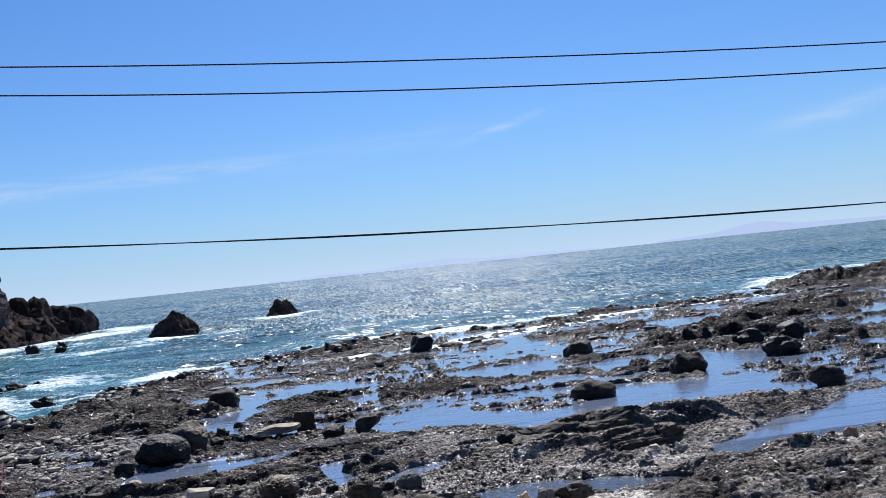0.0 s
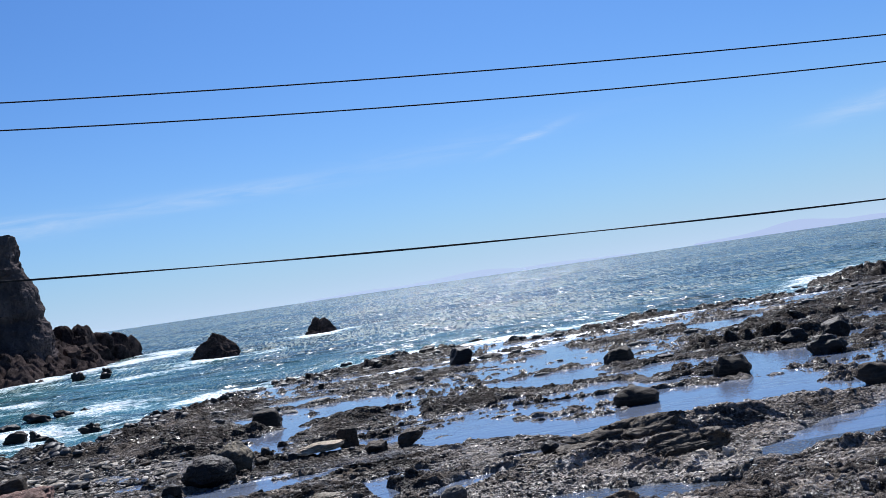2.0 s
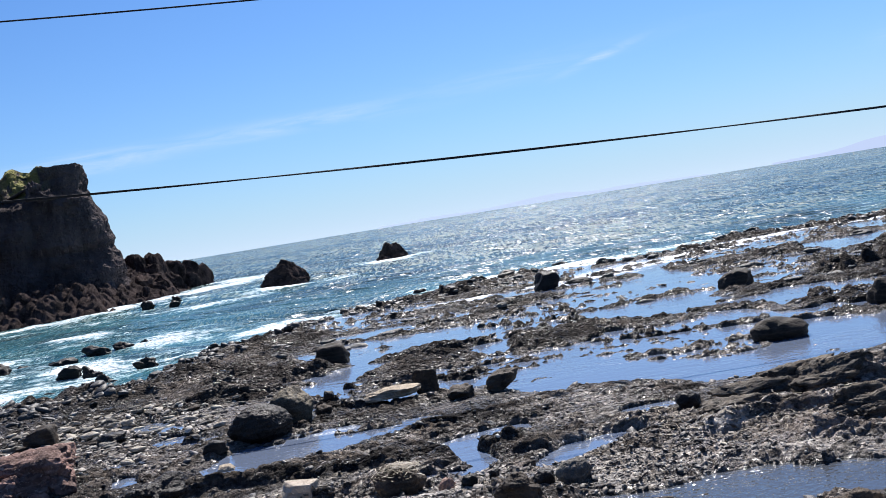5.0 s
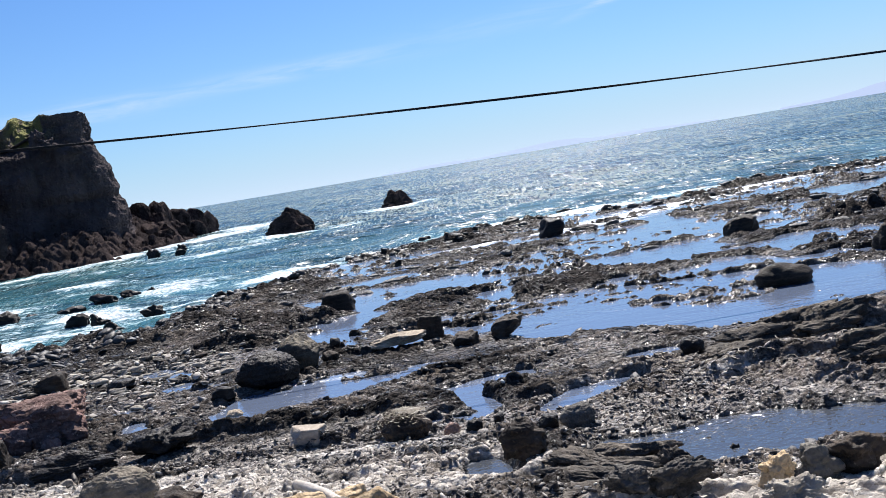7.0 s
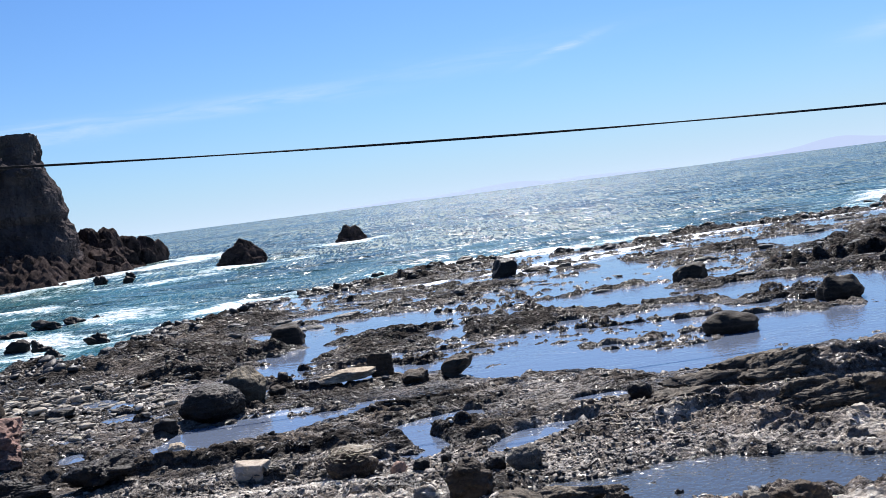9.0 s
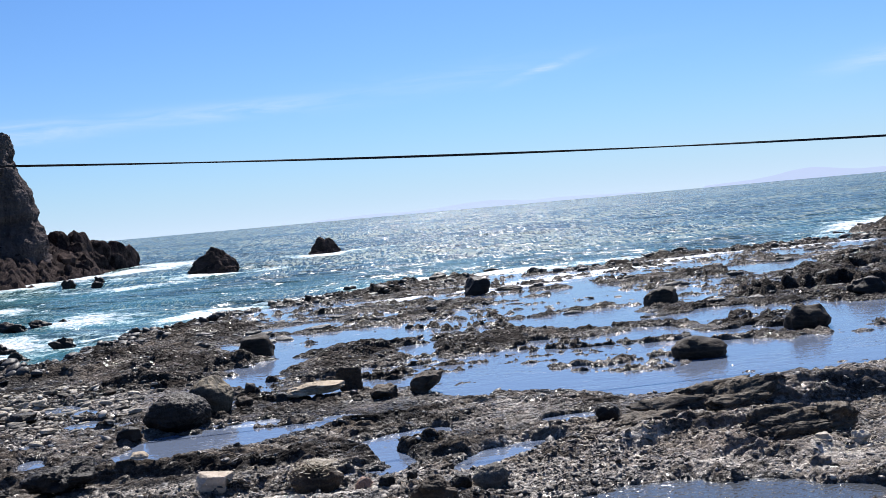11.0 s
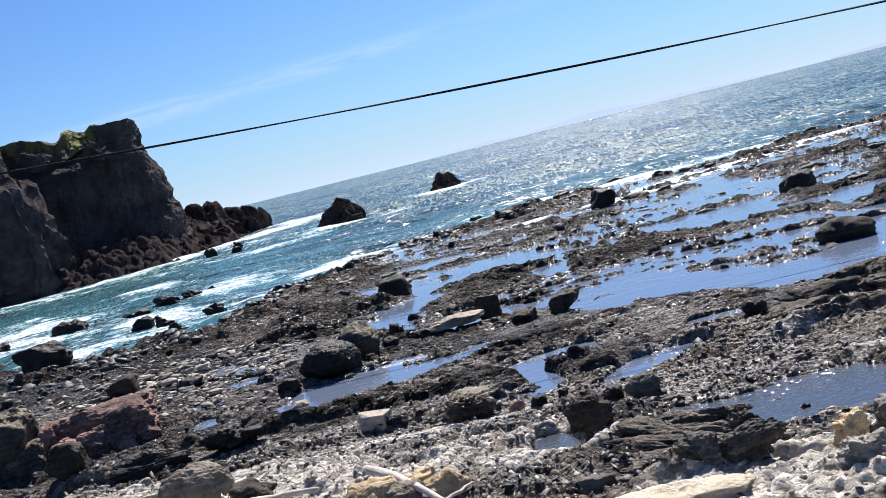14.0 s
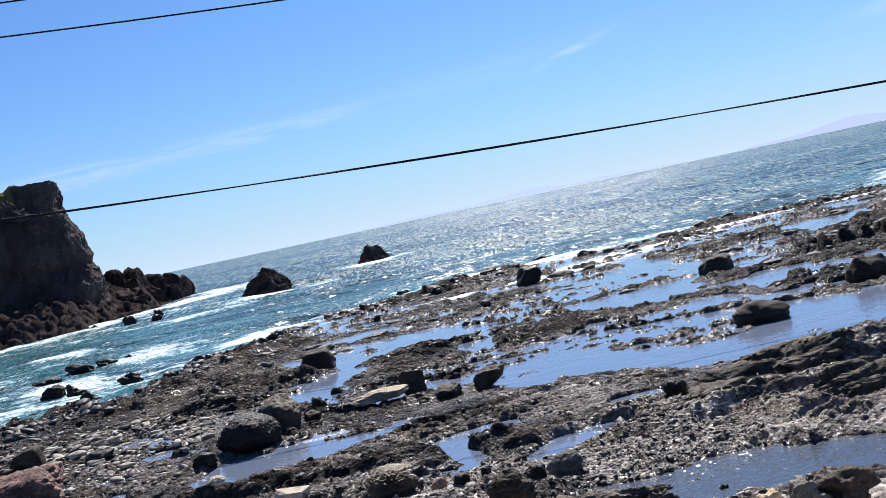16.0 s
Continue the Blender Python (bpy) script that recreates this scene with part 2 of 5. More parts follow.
WEED_ROCK = rock_material("weedy_rock", (0.035, 0.03, 0.024), (0.09, 0.075, 0.055), (0.22, 0.19, 0.14), 0.6, weed=(0.2, 0.165, 0.11))
CLIFF_ROCK = rock_material("cliff_rock", (0.058, 0.048, 0.048), (0.098, 0.081, 0.08), (0.22, 0.183, 0.172), 0.59, bedding=0.0, gloss=0.04, size=7.0, rough=(0.7, 0.95), relief=0.06)
TOE_ROCK = rock_material("toe_rock", (0.022, 0.0165, 0.0155), (0.066, 0.049, 0.045), (0.2, 0.155, 0.14), 0.56, size=2.0, rough=(0.8, 1.0), relief=0.08, gloss=0.03, bedding=0.0)
WOOD = rock_material("driftwood", (0.42, 0.38, 0.32), (0.55, 0.5, 0.44), (0.66, 0.63, 0.58), 0.55, size=0.6, rough=(0.7, 0.95), relief=0.01)


def ground_material():
    """Wet dark beds, warmer and drier where "brown" says, pale rubble where "pale" says; each block has its own tone."""
    m, n, bsdf = material("shore_rock")
    where = n.add("ShaderNodeTexCoord").outputs["Object"]
    bedded = n.scaled(where, (0.45, 1.0, 1.0))
    pale, brown, low, block = n.attr("pale"), n.attr("brown"), n.attr("low"), n.attr("tone")
    patch = n.noise(bedded, 0.9, 6, 0.62, 0.5)
    grain = n.noise(where, 9.0, 7, 0.7, 0.3)
    fine = n.noise(where, 38.0, 4, 0.7)
    chips = n.add("ShaderNodeTexVoronoi", {"Vector": n.scaled(where, (0.7, 1, 1)), "Scale": 11.0}).outputs
    tone = n.add("ShaderNodeSeparateColor", {0: chips[1]}).outputs[0]
    dark = n.mix(n.ramp(block, 0.2, 0.8), (0.006, 0.0055, 0.006, 1), (0.029, 0.0245, 0.022, 1))
    warm = n.mix(n.ramp(n.noise(bedded, 0.5, 3, 0.6), 0.4, 0.62), (0.155, 0.13, 0.11, 1), (0.15, 0.124, 0.096, 1))
    colour = n.mix(n.math("MULTIPLY", n.ramp(n.math("ADD", n.math("MULTIPLY", patch, 0.6), n.math("MULTIPLY", block, 0.4)), 0.36, 0.66), n.math("ADD", 0.07, n.math("MULTIPLY", brown, 1.4)), True), dark, warm)
    light = n.math("MULTIPLY", n.math("MULTIPLY", brown, n.math("ADD", 0.2, n.math("MULTIPLY", n.ramp(n.noise(bedded, 1.6, 4, 0.6, 0.8), 0.42, 0.6), 1.2))), n.ramp(grain, 0.42, 0.62), True)
    colour = n.mix(light, colour, (0.235, 0.208, 0.188, 1))
    stone = n.mix(tone, (0.42, 0.375, 0.32, 1), (0.7, 0.65, 0.575, 1))
    colour = n.mix(n.math("MULTIPLY", n.ramp(n.math("ADD", n.math("MULTIPLY", grain, 0.7), n.math("MULTIPLY", pale, 0.75)), 0.42, 0.85), n.math("MINIMUM", 1.0, n.math("MULTIPLY", pale, 1.3))), colour, stone)
    # pale grit specks, which also paint in glints off wet rock
    colour = n.mix(n.math("MULTIPLY", n.ramp(fine, 0.6, 0.66), n.math("ADD", n.math("MULTIPLY", brown, 0.3), n.math("MULTIPLY", pale, 0.6), True)), colour, (0.46, 0.42, 0.37, 1))
    colour = n.mix(n.math("MULTIPLY", n.ramp(n.noise(where, 30.0, 3, 0.7), 0.54, 0.64), n.math("SUBTRACT", 0.6, n.math("MULTIPLY", pale, 0.45))), colour, (0.024, 0.02, 0.017, 1))
    shade = n.math("ADD", 0.35, n.math("MULTIPLY", 1.25, tone))
    colour = n.add("ShaderNodeMix", {0: n.math("SUBTRACT", 0.9, n.math("MULTIPLY", pale, 0.7)), 6: colour, 7: n.add("ShaderNodeCombineColor", {0: shade, 1: shade, 2: shade}).outputs[0]}, data_type="RGBA", blend_type="MULTIPLY").outputs[2]
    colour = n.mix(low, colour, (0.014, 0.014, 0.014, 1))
    n.put(bsdf, "Base Color", colour)
    damp = n.math("MULTIPLY", n.ramp(n.noise(bedded, 1.7, 4, 0.6), 0.42, 0.6), n.math("SUBTRACT", 1.0, pale))
    damp = n.math("MULTIPLY", damp, n.ramp(n.noise(where, 16.0, 3, 0.6), 0.46, 0.56))
    damp = n.math("MAXIMUM", damp, n.math("MULTIPLY", n.ramp(n.attr("damp"), 0.35, 0.9), n.ramp(n.noise(where, 7.0, 4, 0.65), 0.38, 0.58)))
    n.put(bsdf, "Specular IOR Level", n.math("ADD", 0.06, n.math("MULTIPLY", damp, n.math("ADD", 0.13, n.math("MULTIPLY", brown, 0.7)))))
    n.put(bsdf, "Roughness", n.math("SUBTRACT", 0.9, n.math("MULTIPLY", damp, 0.72)))
    height = n.math("SUBTRACT", n.math("ADD", grain, n.math("MULTIPLY", fine, 0.35)), n.math("MULTIPLY", chips[0], 0.9))
    n.put(bsdf, "Normal", n.jitter(n.bump(height, 1.0, 0.1), where, 20.0, 0.7))
    return m


def water_colours(n, where, foam_attr, tail):
    """How much foam covers the water: the wash along the rocks, torn by noise."""
    foam = n.attr(foam_attr)
    torn = n.noise(n.scaled(where, (0.7, 1.0, 1)), 0.8, 8, 0.72, 1.6)
    lace = n.noise(n.scaled(where, (0.8, 1.0, 1)), 4.5, 4, 0.7, 1.0)
    much = n.ramp(n.math("ADD", foam, n.math("MULTIPLY", n.math("SUBTRACT", torn, 0.5), 2.4)), 0.22, 0.3 + 2.8 * tail)
    return n.math("MULTIPLY", much, n.math("ADD", 0.25, n.math("MULTIPLY", n.ramp(lace, 0.38, 0.58), 0.7)))


def sea_material():
    m, n, bsdf = material("sea_water")
    where = n.add("ShaderNodeTexCoord").outputs["Object"]
    cover = water_colours(n, where, "foam", 0.3)
    deep = n.noise(n.scaled(where, (0.05, 0.09, 1)), 1.0, 5, 0.6)
    colour = n.mix(n.ramp(deep, 0.4, 0.62), (0.009, 0.025, 0.032, 1), (0.021, 0.053, 0.06, 1))
    colour = n.mix(n.math("MULTIPLY", n.attr("shallow"), n.ramp(deep, 0.3, 0.6)), colour, (0.026, 0.095, 0.118, 1))
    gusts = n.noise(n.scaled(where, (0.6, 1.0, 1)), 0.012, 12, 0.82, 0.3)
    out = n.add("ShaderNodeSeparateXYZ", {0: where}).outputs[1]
    painted_glitter = None
    # sea glitter and far haze painted as pale flecks, longer the farther out: scale along x and y, from, to, amount
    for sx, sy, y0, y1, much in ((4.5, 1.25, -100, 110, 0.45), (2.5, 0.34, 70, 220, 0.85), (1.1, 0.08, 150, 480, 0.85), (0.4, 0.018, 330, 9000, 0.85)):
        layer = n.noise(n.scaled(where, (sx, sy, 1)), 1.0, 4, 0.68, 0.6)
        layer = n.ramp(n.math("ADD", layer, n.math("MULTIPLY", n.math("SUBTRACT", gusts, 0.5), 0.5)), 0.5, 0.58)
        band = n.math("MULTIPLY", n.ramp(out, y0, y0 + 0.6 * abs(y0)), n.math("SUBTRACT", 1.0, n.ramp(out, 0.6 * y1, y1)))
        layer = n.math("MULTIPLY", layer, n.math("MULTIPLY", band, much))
        painted_glitter = layer if painted_glitter is None else n.math("MAXIMUM", painted_glitter, layer)
    colour = n.mix(painted_glitter, colour, (0.14, 0.185, 0.17, 1))
    caps = n.ramp(n.noise(n.scaled(where, (0.9, 0.6, 1)), 1.2, 5, 0.72, 0.5), 0.62, 0.68)
    cover = n.math("MAXIMUM", cover, n.math("MULTIPLY", caps, 0.6))
    milk = n.math("MULTIPLY", n.math("MULTIPLY", n.ramp(n.attr("foam"), 0.3, 0.9), 0.7), n.ramp(n.noise(n.scaled(where, (0.35, 0.8, 1)), 0.9, 5, 0.6, 1.0), 0.36, 0.62))
    colour = n.mix(n.math("MULTIPLY", n.math("MAXIMUM", n.ramp(cover, 0.0, 0.3), milk), 0.8), colour, (0.15, 0.29, 0.32, 1))
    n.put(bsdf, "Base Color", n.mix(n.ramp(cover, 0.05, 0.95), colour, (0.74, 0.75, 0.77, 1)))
    n.put(bsdf, "Roughness", n.math("ADD", n.math("MULTIPLY", n.math("MAXIMUM", cover, painted_glitter), 0.4), 0.16))
    n.put(bsdf, "IOR", 1.33)
    n.put(bsdf, "Specular IOR Level", 0.155)
    n.put(bsdf, "Normal", n.wave_normal(where, ((0.05, 0.1, 2.4, 2, 0.4), (0.16, 0.36, 1.0, 2, 0.5), (0.6, 1.2, 0.34, 2, 0.4)), n.math("ADD", 0.85, n.math("MULTIPLY", n.ramp(gusts, 0.4, 0.62), 0.9))))
    return m


def pool_material(name, bed, ior, ripple=1.0):
    m, n, bsdf = material(name)
    where = n.add("ShaderNodeTexCoord").outputs["Object"]
    cover = water_colours(n, where, "foam", 0.25)
    # bed is the base colour; for far pools it includes painted sky reflection
    n.put(bsdf, "Base Color", n.mix(cover, (*bed, 1), (0.8, 0.83, 0.85, 1)))
    n.put(bsdf, "Roughness", n.math("ADD", n.math("MULTIPLY", cover, 0.6), 0.08))
    n.put(bsdf, "IOR", ior)
    gust = n.ramp(n.noise(n.scaled(where, (0.25, 0.5, 1)), 1.0, 3), 0.3, 0.7)
    n.put(bsdf, "Normal", n.wave_normal(where, ((0.9, 1.8, 0.016 * ripple, 3, 0.3), (4.0, 7.0, 0.004 * ripple, 2, 0.2), (9.0, 14.0, 0.0035 * ripple * ripple, 2, 0.2)), n.math("ADD", 0.2, n.math("MULTIPLY", gust, 0.8))))
    return m


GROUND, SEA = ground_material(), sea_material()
# blue base adds sky reflection to far pools; the near pool stays dark
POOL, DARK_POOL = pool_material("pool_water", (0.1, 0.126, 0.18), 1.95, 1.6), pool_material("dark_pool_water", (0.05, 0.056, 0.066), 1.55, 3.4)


def grass_cliff_material():
    """The headland's stone with turf on the ledges near its top."""
    m = CLIFF_ROCK.copy()
    m.name = "cliff_with_turf"
    t = m.node_tree
    bsdf = next(k for k in t.nodes if k.type == "BSDF_PRINCIPLED")
    old = bsdf.inputs["Base Color"].links[0].from_socket
    a = t.nodes.new("ShaderNodeAttribute")
    a.attribute_name = "turf"
    tex = t.nodes.new("ShaderNodeTexNoise")
    tex.inputs["Scale"].default_value = 0.8
    green = t.nodes.new("ShaderNodeMix")
    green.data_type = "RGBA"
    green.inputs[6].default_value, green.inputs[7].default_value = (0.13, 0.13, 0.045, 1), (0.33, 0.31, 0.125, 1)
    t.links.new(tex.outputs[0], green.inputs[0])
    mix = t.nodes.new("ShaderNodeMix")
    mix.data_type = "RGBA"
    t.links.new(a.outputs["Fac"], mix.inputs[0])
    t.links.new(old, mix.inputs[6])
    t.links.new(green.outputs[2], mix.inputs[7])
    t.links.new(mix.outputs[2], bsdf.inputs["Base Color"])
    return m


CLIFF = grass_cliff_material()


def plain_material(name, colour, rough=0.6, emit=0.0):
    m, n, bsdf = material(name)
    n.put(bsdf, "Base Color", (*(c * (0.05 if emit else 1) for c in colour), 1)), n.put(bsdf, "Roughness", rough)
    if emit:
        n.put(bsdf, "Emission Color", (*colour, 1)), n.put(bsdf, "Emission Strength", emit)
    return m


RUBBER = plain_material("cable_sheath", (0.008, 0.008, 0.009), 0.9)

# ---------------------------------------------------------------- meshes from arrays


def mesh_from(name, verts, faces, mat, smooth=True):
    """faces: an array of quads or of triangles."""
    me = bpy.data.meshes.new(name)
    k = faces.shape[1]
    me.vertices.add(len(verts))
    me.vertices.foreach_set("co", np.ascontiguousarray(verts, np.float32).ravel())
    me.loops.add(faces.size)
    me.loops.foreach_set("vertex_index", np.ascontiguousarray(faces, np.int32).ravel())
    me.polygons.add(len(faces))
    me.polygons.foreach_set("loop_start", np.arange(0, faces.size, k, dtype=np.int32))
    me.polygons.foreach_set("use_smooth", np.full(len(faces), smooth))
    me.update(calc_edges=True)
    me.materials.append(mat)
    return me


def attribute(me, name, values):
    me.attributes.new(name, "FLOAT", "POINT").data.foreach_set("value", np.ascontiguousarray(values, np.float32).ravel())


def grid_faces(rows, cols):
    i = np.arange(rows * cols).reshape(rows, cols)
    return np.stack([i[:-1, :-1], i[:-1, 1:], i[1:, 1:], i[1:, :-1]], -1).reshape(-1, 4)


def spaced(*stretches):
    """Coordinates with a spacing that changes: (from, to, spacing at from, spacing at to)."""
    out = []
    for a, b, da, db in stretches:
        v = a
        while v < b:
            out.append(v)
            v += da + (db - da) * (v - a) / (b - a)
    out.append(stretches[-1][1])
    return np.array(out)


# ---------------------------------------------------------------- the shape of the shore
SHORE_X = [-3000, -120, -70, -40, -27, -21.3, -17.6, -13.4, -12.6, -10, -7.5, -3.3, 1.8, 6, 15.9, 24.9, 31.5, 38.5, 52, 66, 120, 400, 3000]
SHORE_Y = [300, 60, 56, 48, 42.5, 39.5, 37.3, 39.3, 44.6, 50.5, 56, 59.7, 64, 65.8, 64.5, 68.7, 68.6, 69, 88, 96, 120, 200, 600]
SLOPE_Y = [-3000, -400, -60, -8, -3, 0, 4, 8, 10, 14, 18, 60]
SLOPE_Z = [40, 20, 6, 3.5, 3.2, 2.4, 1.7, 1.25, 0.95, 0.46, 0.29, 0.25]
POOL_Z, NEAR_POOL_Z, POOL_STEP_Y = 0.17, 0.31, 16.0

# pools and channels between the beds: x, y, half width across, from point to point
CHANNELS = []
CHANNELS.append([(-1.0, 28.3, 1.5), (2.7, 27.5, 1.6), (4.6, 29.0, 1.5), (6.9, 28.6, 1.3)])
CHANNELS.append([(2.2, 24.6, 0.7), (4.7, 24.8, 1.0), (7.1, 22.9, 1.1), (8.9, 23.5, 1.3), (11.2, 24.9, 1.7), (15.0, 25.0, 2.0), (22, 25.5, 2.0)])
CHANNELS.append([(-5.2, 29.4, 0.9), (-4.6, 32.3, 1.3), (-4.1, 37.5, 1.6), (-1.8, 38.3, 1.6), (0.6, 39.1, 1.7), (3.3, 38.8, 1.4)])
CHANNELS.append([(-6.1, 51.2, 2.0), (-4.7, 55.5, 2.4)])
CHANNELS.append([(4.7, 42.0, 2.0), (10.4, 44.3, 2.8), (12.8, 44.7, 2.8), (15.5, 44.9, 2.6), (17.4, 44.2, 2.6)])
CHANNELS.append([(7.6, 57.0, 2.2), (13.6, 58.3, 2.8), (18.9, 59.0, 3.0), (26.5, 62.8, 3.0), (33.4, 61.2, 3.0), (40, 63, 3)])
CHANNELS.append([(12.7, 33.1, 0.9), (15.0, 32.8, 1.0), (17.6, 31.1, 1.0), (24, 31, 1)])
CHANNELS.append([(-5.7, 20.3, 0.55), (-5.5, 21.2, 0.8), (-4.5, 22.3, 1.0), (-3.3, 22.3, 0.9), (-2.6, 22.4, 0.6)])
CHANNELS.append([(-0.5, 19.6, 0.32), (0.1, 20.1, 0.36), (0.9, 20.4, 0.3)])
CHANNELS.append([(-0.3, 19.2, 0.2), (0.2, 17.8, 0.22), (-0.2, 17.4, 0.22), (-1.1, 17.5, 0.2)])
CHANNELS.append([(1.3, 17.2, 0.3), (2.3, 17.9, 0.4), (2.8, 18.1, 0.4)])
CHANNELS.append([(2.5, 13.5, 0.75), (3.5, 13.4, 1.0), (4.4, 13.2, 1.0), (5.6, 13.0, 0.85), (7.0, 12.95, 0.5)])
SMALL_POOLS = []
SMALL_POOLS.append([(2.9, 13.3, 0.3), (3.8, 13.5, 0.3)])
SMALL_POOLS.append([(-1.6, 22.5, 0.55), (-1.2, 22.6, 0.5)])
SMALL_POOLS.append([(3.7, 20.2, 0.3), (4.4, 20.3, 0.3)])
SMALL_POOLS.append([(-10.1, 28.0, 0.5), (-8.3, 26.0, 0.5)])
SMALL_POOLS.append([(-8.5, 25.1, 0.4), (-7.3, 24.5, 0.4)])
SMALL_POOLS.append([(-9.6, 23.2, 0.28), (-9.0, 22.9, 0.3)])
SMALL_POOLS.append([(-8.4, 21.4, 0.22), (-8.2, 20.8, 0.22)])
SMALL_POOLS.append([(-4.6, 29.5, 1.0), (-4.1, 26.8, 0.8), (-2.5, 26.2, 0.6)])
SMALL_POOLS.append([(-6.2, 32.5, 0.8), (-5.7, 35.4, 0.9)])
SMALL_POOLS.append([(-0.15, 14.15, 0.3), (0.1, 13.1, 0.34)])
SMALL_POOLS.append([(-2.3, 43.8, 1.3), (-5.2, 43.0, 1.1)])
SMALL_POOLS.append([(0.8, 36.3, 0.7), (1.2, 30.4, 0.6)])
SMALL_POOLS.append([(4.8, 37.4, 1.3), (9.4, 36.8, 1.3)])
SMALL_POOLS.append([(10.2, 15.6, 0.9), (12.3, 16.6, 1.3), (15.5, 18.6, 1.6), (20, 20, 1.6)])
SMALL_POOLS.append([(15.3, 29.4, 1.4), (17.1, 28.2, 1.6), (20, 27.3, 1.6)])
SMALL_POOLS.append([(23, 50.6, 2.0), (36.9, 54.5, 2.6)])
# ledges that stand higher: x, y, half length, half width, angle, height
LEDGES = []
LEDGES.append((1.3, 11.8, 1.1, 0.6, -20, 0.1))
LEDGES.append((1.9, 10.5, 1.0, 0.4, 0, 0.3))
LEDGES.append((7.4, 18.6, 3.4, 1.0, 10, 0.32))
LEDGES.append((5.6, 16.9, 2.0, 0.8, 4, 0.2))
LEDGES.append((7.2, 15.9, 1.2, 0.7, 0, 0.28))
LEDGES.append((11.5, 19.6, 3.5, 0.9, 12, 0.4))
LEDGES.append((-8.0, 34.0, 3.4, 1.6, 25, 0.5))
LEDGES.append((-7.5, 31.0, 2.6, 1.0, 15, 0.4))
LEDGES.append((-10.5, 38.5, 3.0, 1.6, 35, 0.5))
LEDGES.append((-9.2, 44.0, 2.8, 1.6, 45, 0.55))
LEDGES.append((-12.5, 35.0, 2.4, 1.0, 20, 0.4))
LEDGES.append((-1.5, 33.4, 2.6, 1.3, 5, 0.22))
LEDGES.append((4.0, 33.0, 3.2, 1.3, 5, 0.22))
LEDGES.append((10, 40.2, 3.5, 1.2, 8, 0.3))
LEDGES.append((21, 40, 6, 2.5, 12, 0.55))
LEDGES.append((27, 47, 7, 2.5, 15, 0.7))
LEDGES.append((33, 54, 7, 2, 8, 0.7))
LEDGES.append((24, 34, 3, 1.2, 10, 0.5))
LEDGES.append((-8.6, 19.0, 1.6, 0.5, 8, 0.35))
LEDGES.append((-9.6, 17.8, 1.2, 0.5, 0, 0.4))
LEDGES.append((0.3, 30.9, 3.0, 0.6, 4, 0.18))
LEDGES.append((40, 62, 7, 2.5, 12, 0.9))
LEDGES.append((50, 76, 10, 5, 20, 1.0))


def channel_depth(x, y, runs):
    """1 in the middle of a pool or channel, 0 outside."""
    out = np.full(x.shape, -9.0, np.float32)
    for run in runs:
        for (ax, ay, aw), (bx, by, bw) in zip(run, run[1:]):
            near = (x > min(ax, bx) - 4) & (x < max(ax, bx) + 4) & (y > min(ay, by) - 4) & (y < max(ay, by) + 4)
            px, py = x[near], y[near]
            ux, uy = bx - ax, by - ay
            t = np.clip(((px - ax) * ux + (py - ay) * uy) / (ux * ux + uy * uy), 0, 1)
            d = np.hypot(px - ax - t * ux, py - ay - t * uy)
            w = aw + (bw - aw) * t
            out[near] = np.maximum(out[near], 1 - d / w)
    return out


def shore_y(x):
    return np.interp(x, SHORE_X, SHORE_Y)


def broken(v):
    """A saw of short rises and long falls, 0 to 1."""
    f = v - np.floor(v)
    return np.where(f < 0.22, f / 0.22, (1 - f) / 0.78)


def shore_edge(x, y):
    """Metres inland from the ragged water line."""
    return shore_y(x) - y + 2.3 * noise2(x / 4.1, y / 3.6, 60) + 1.3 * noise2(x / 1.5, y / 1.3, 61) + 0.5 * noise2(x / 0.6, y / 0.6, 62)


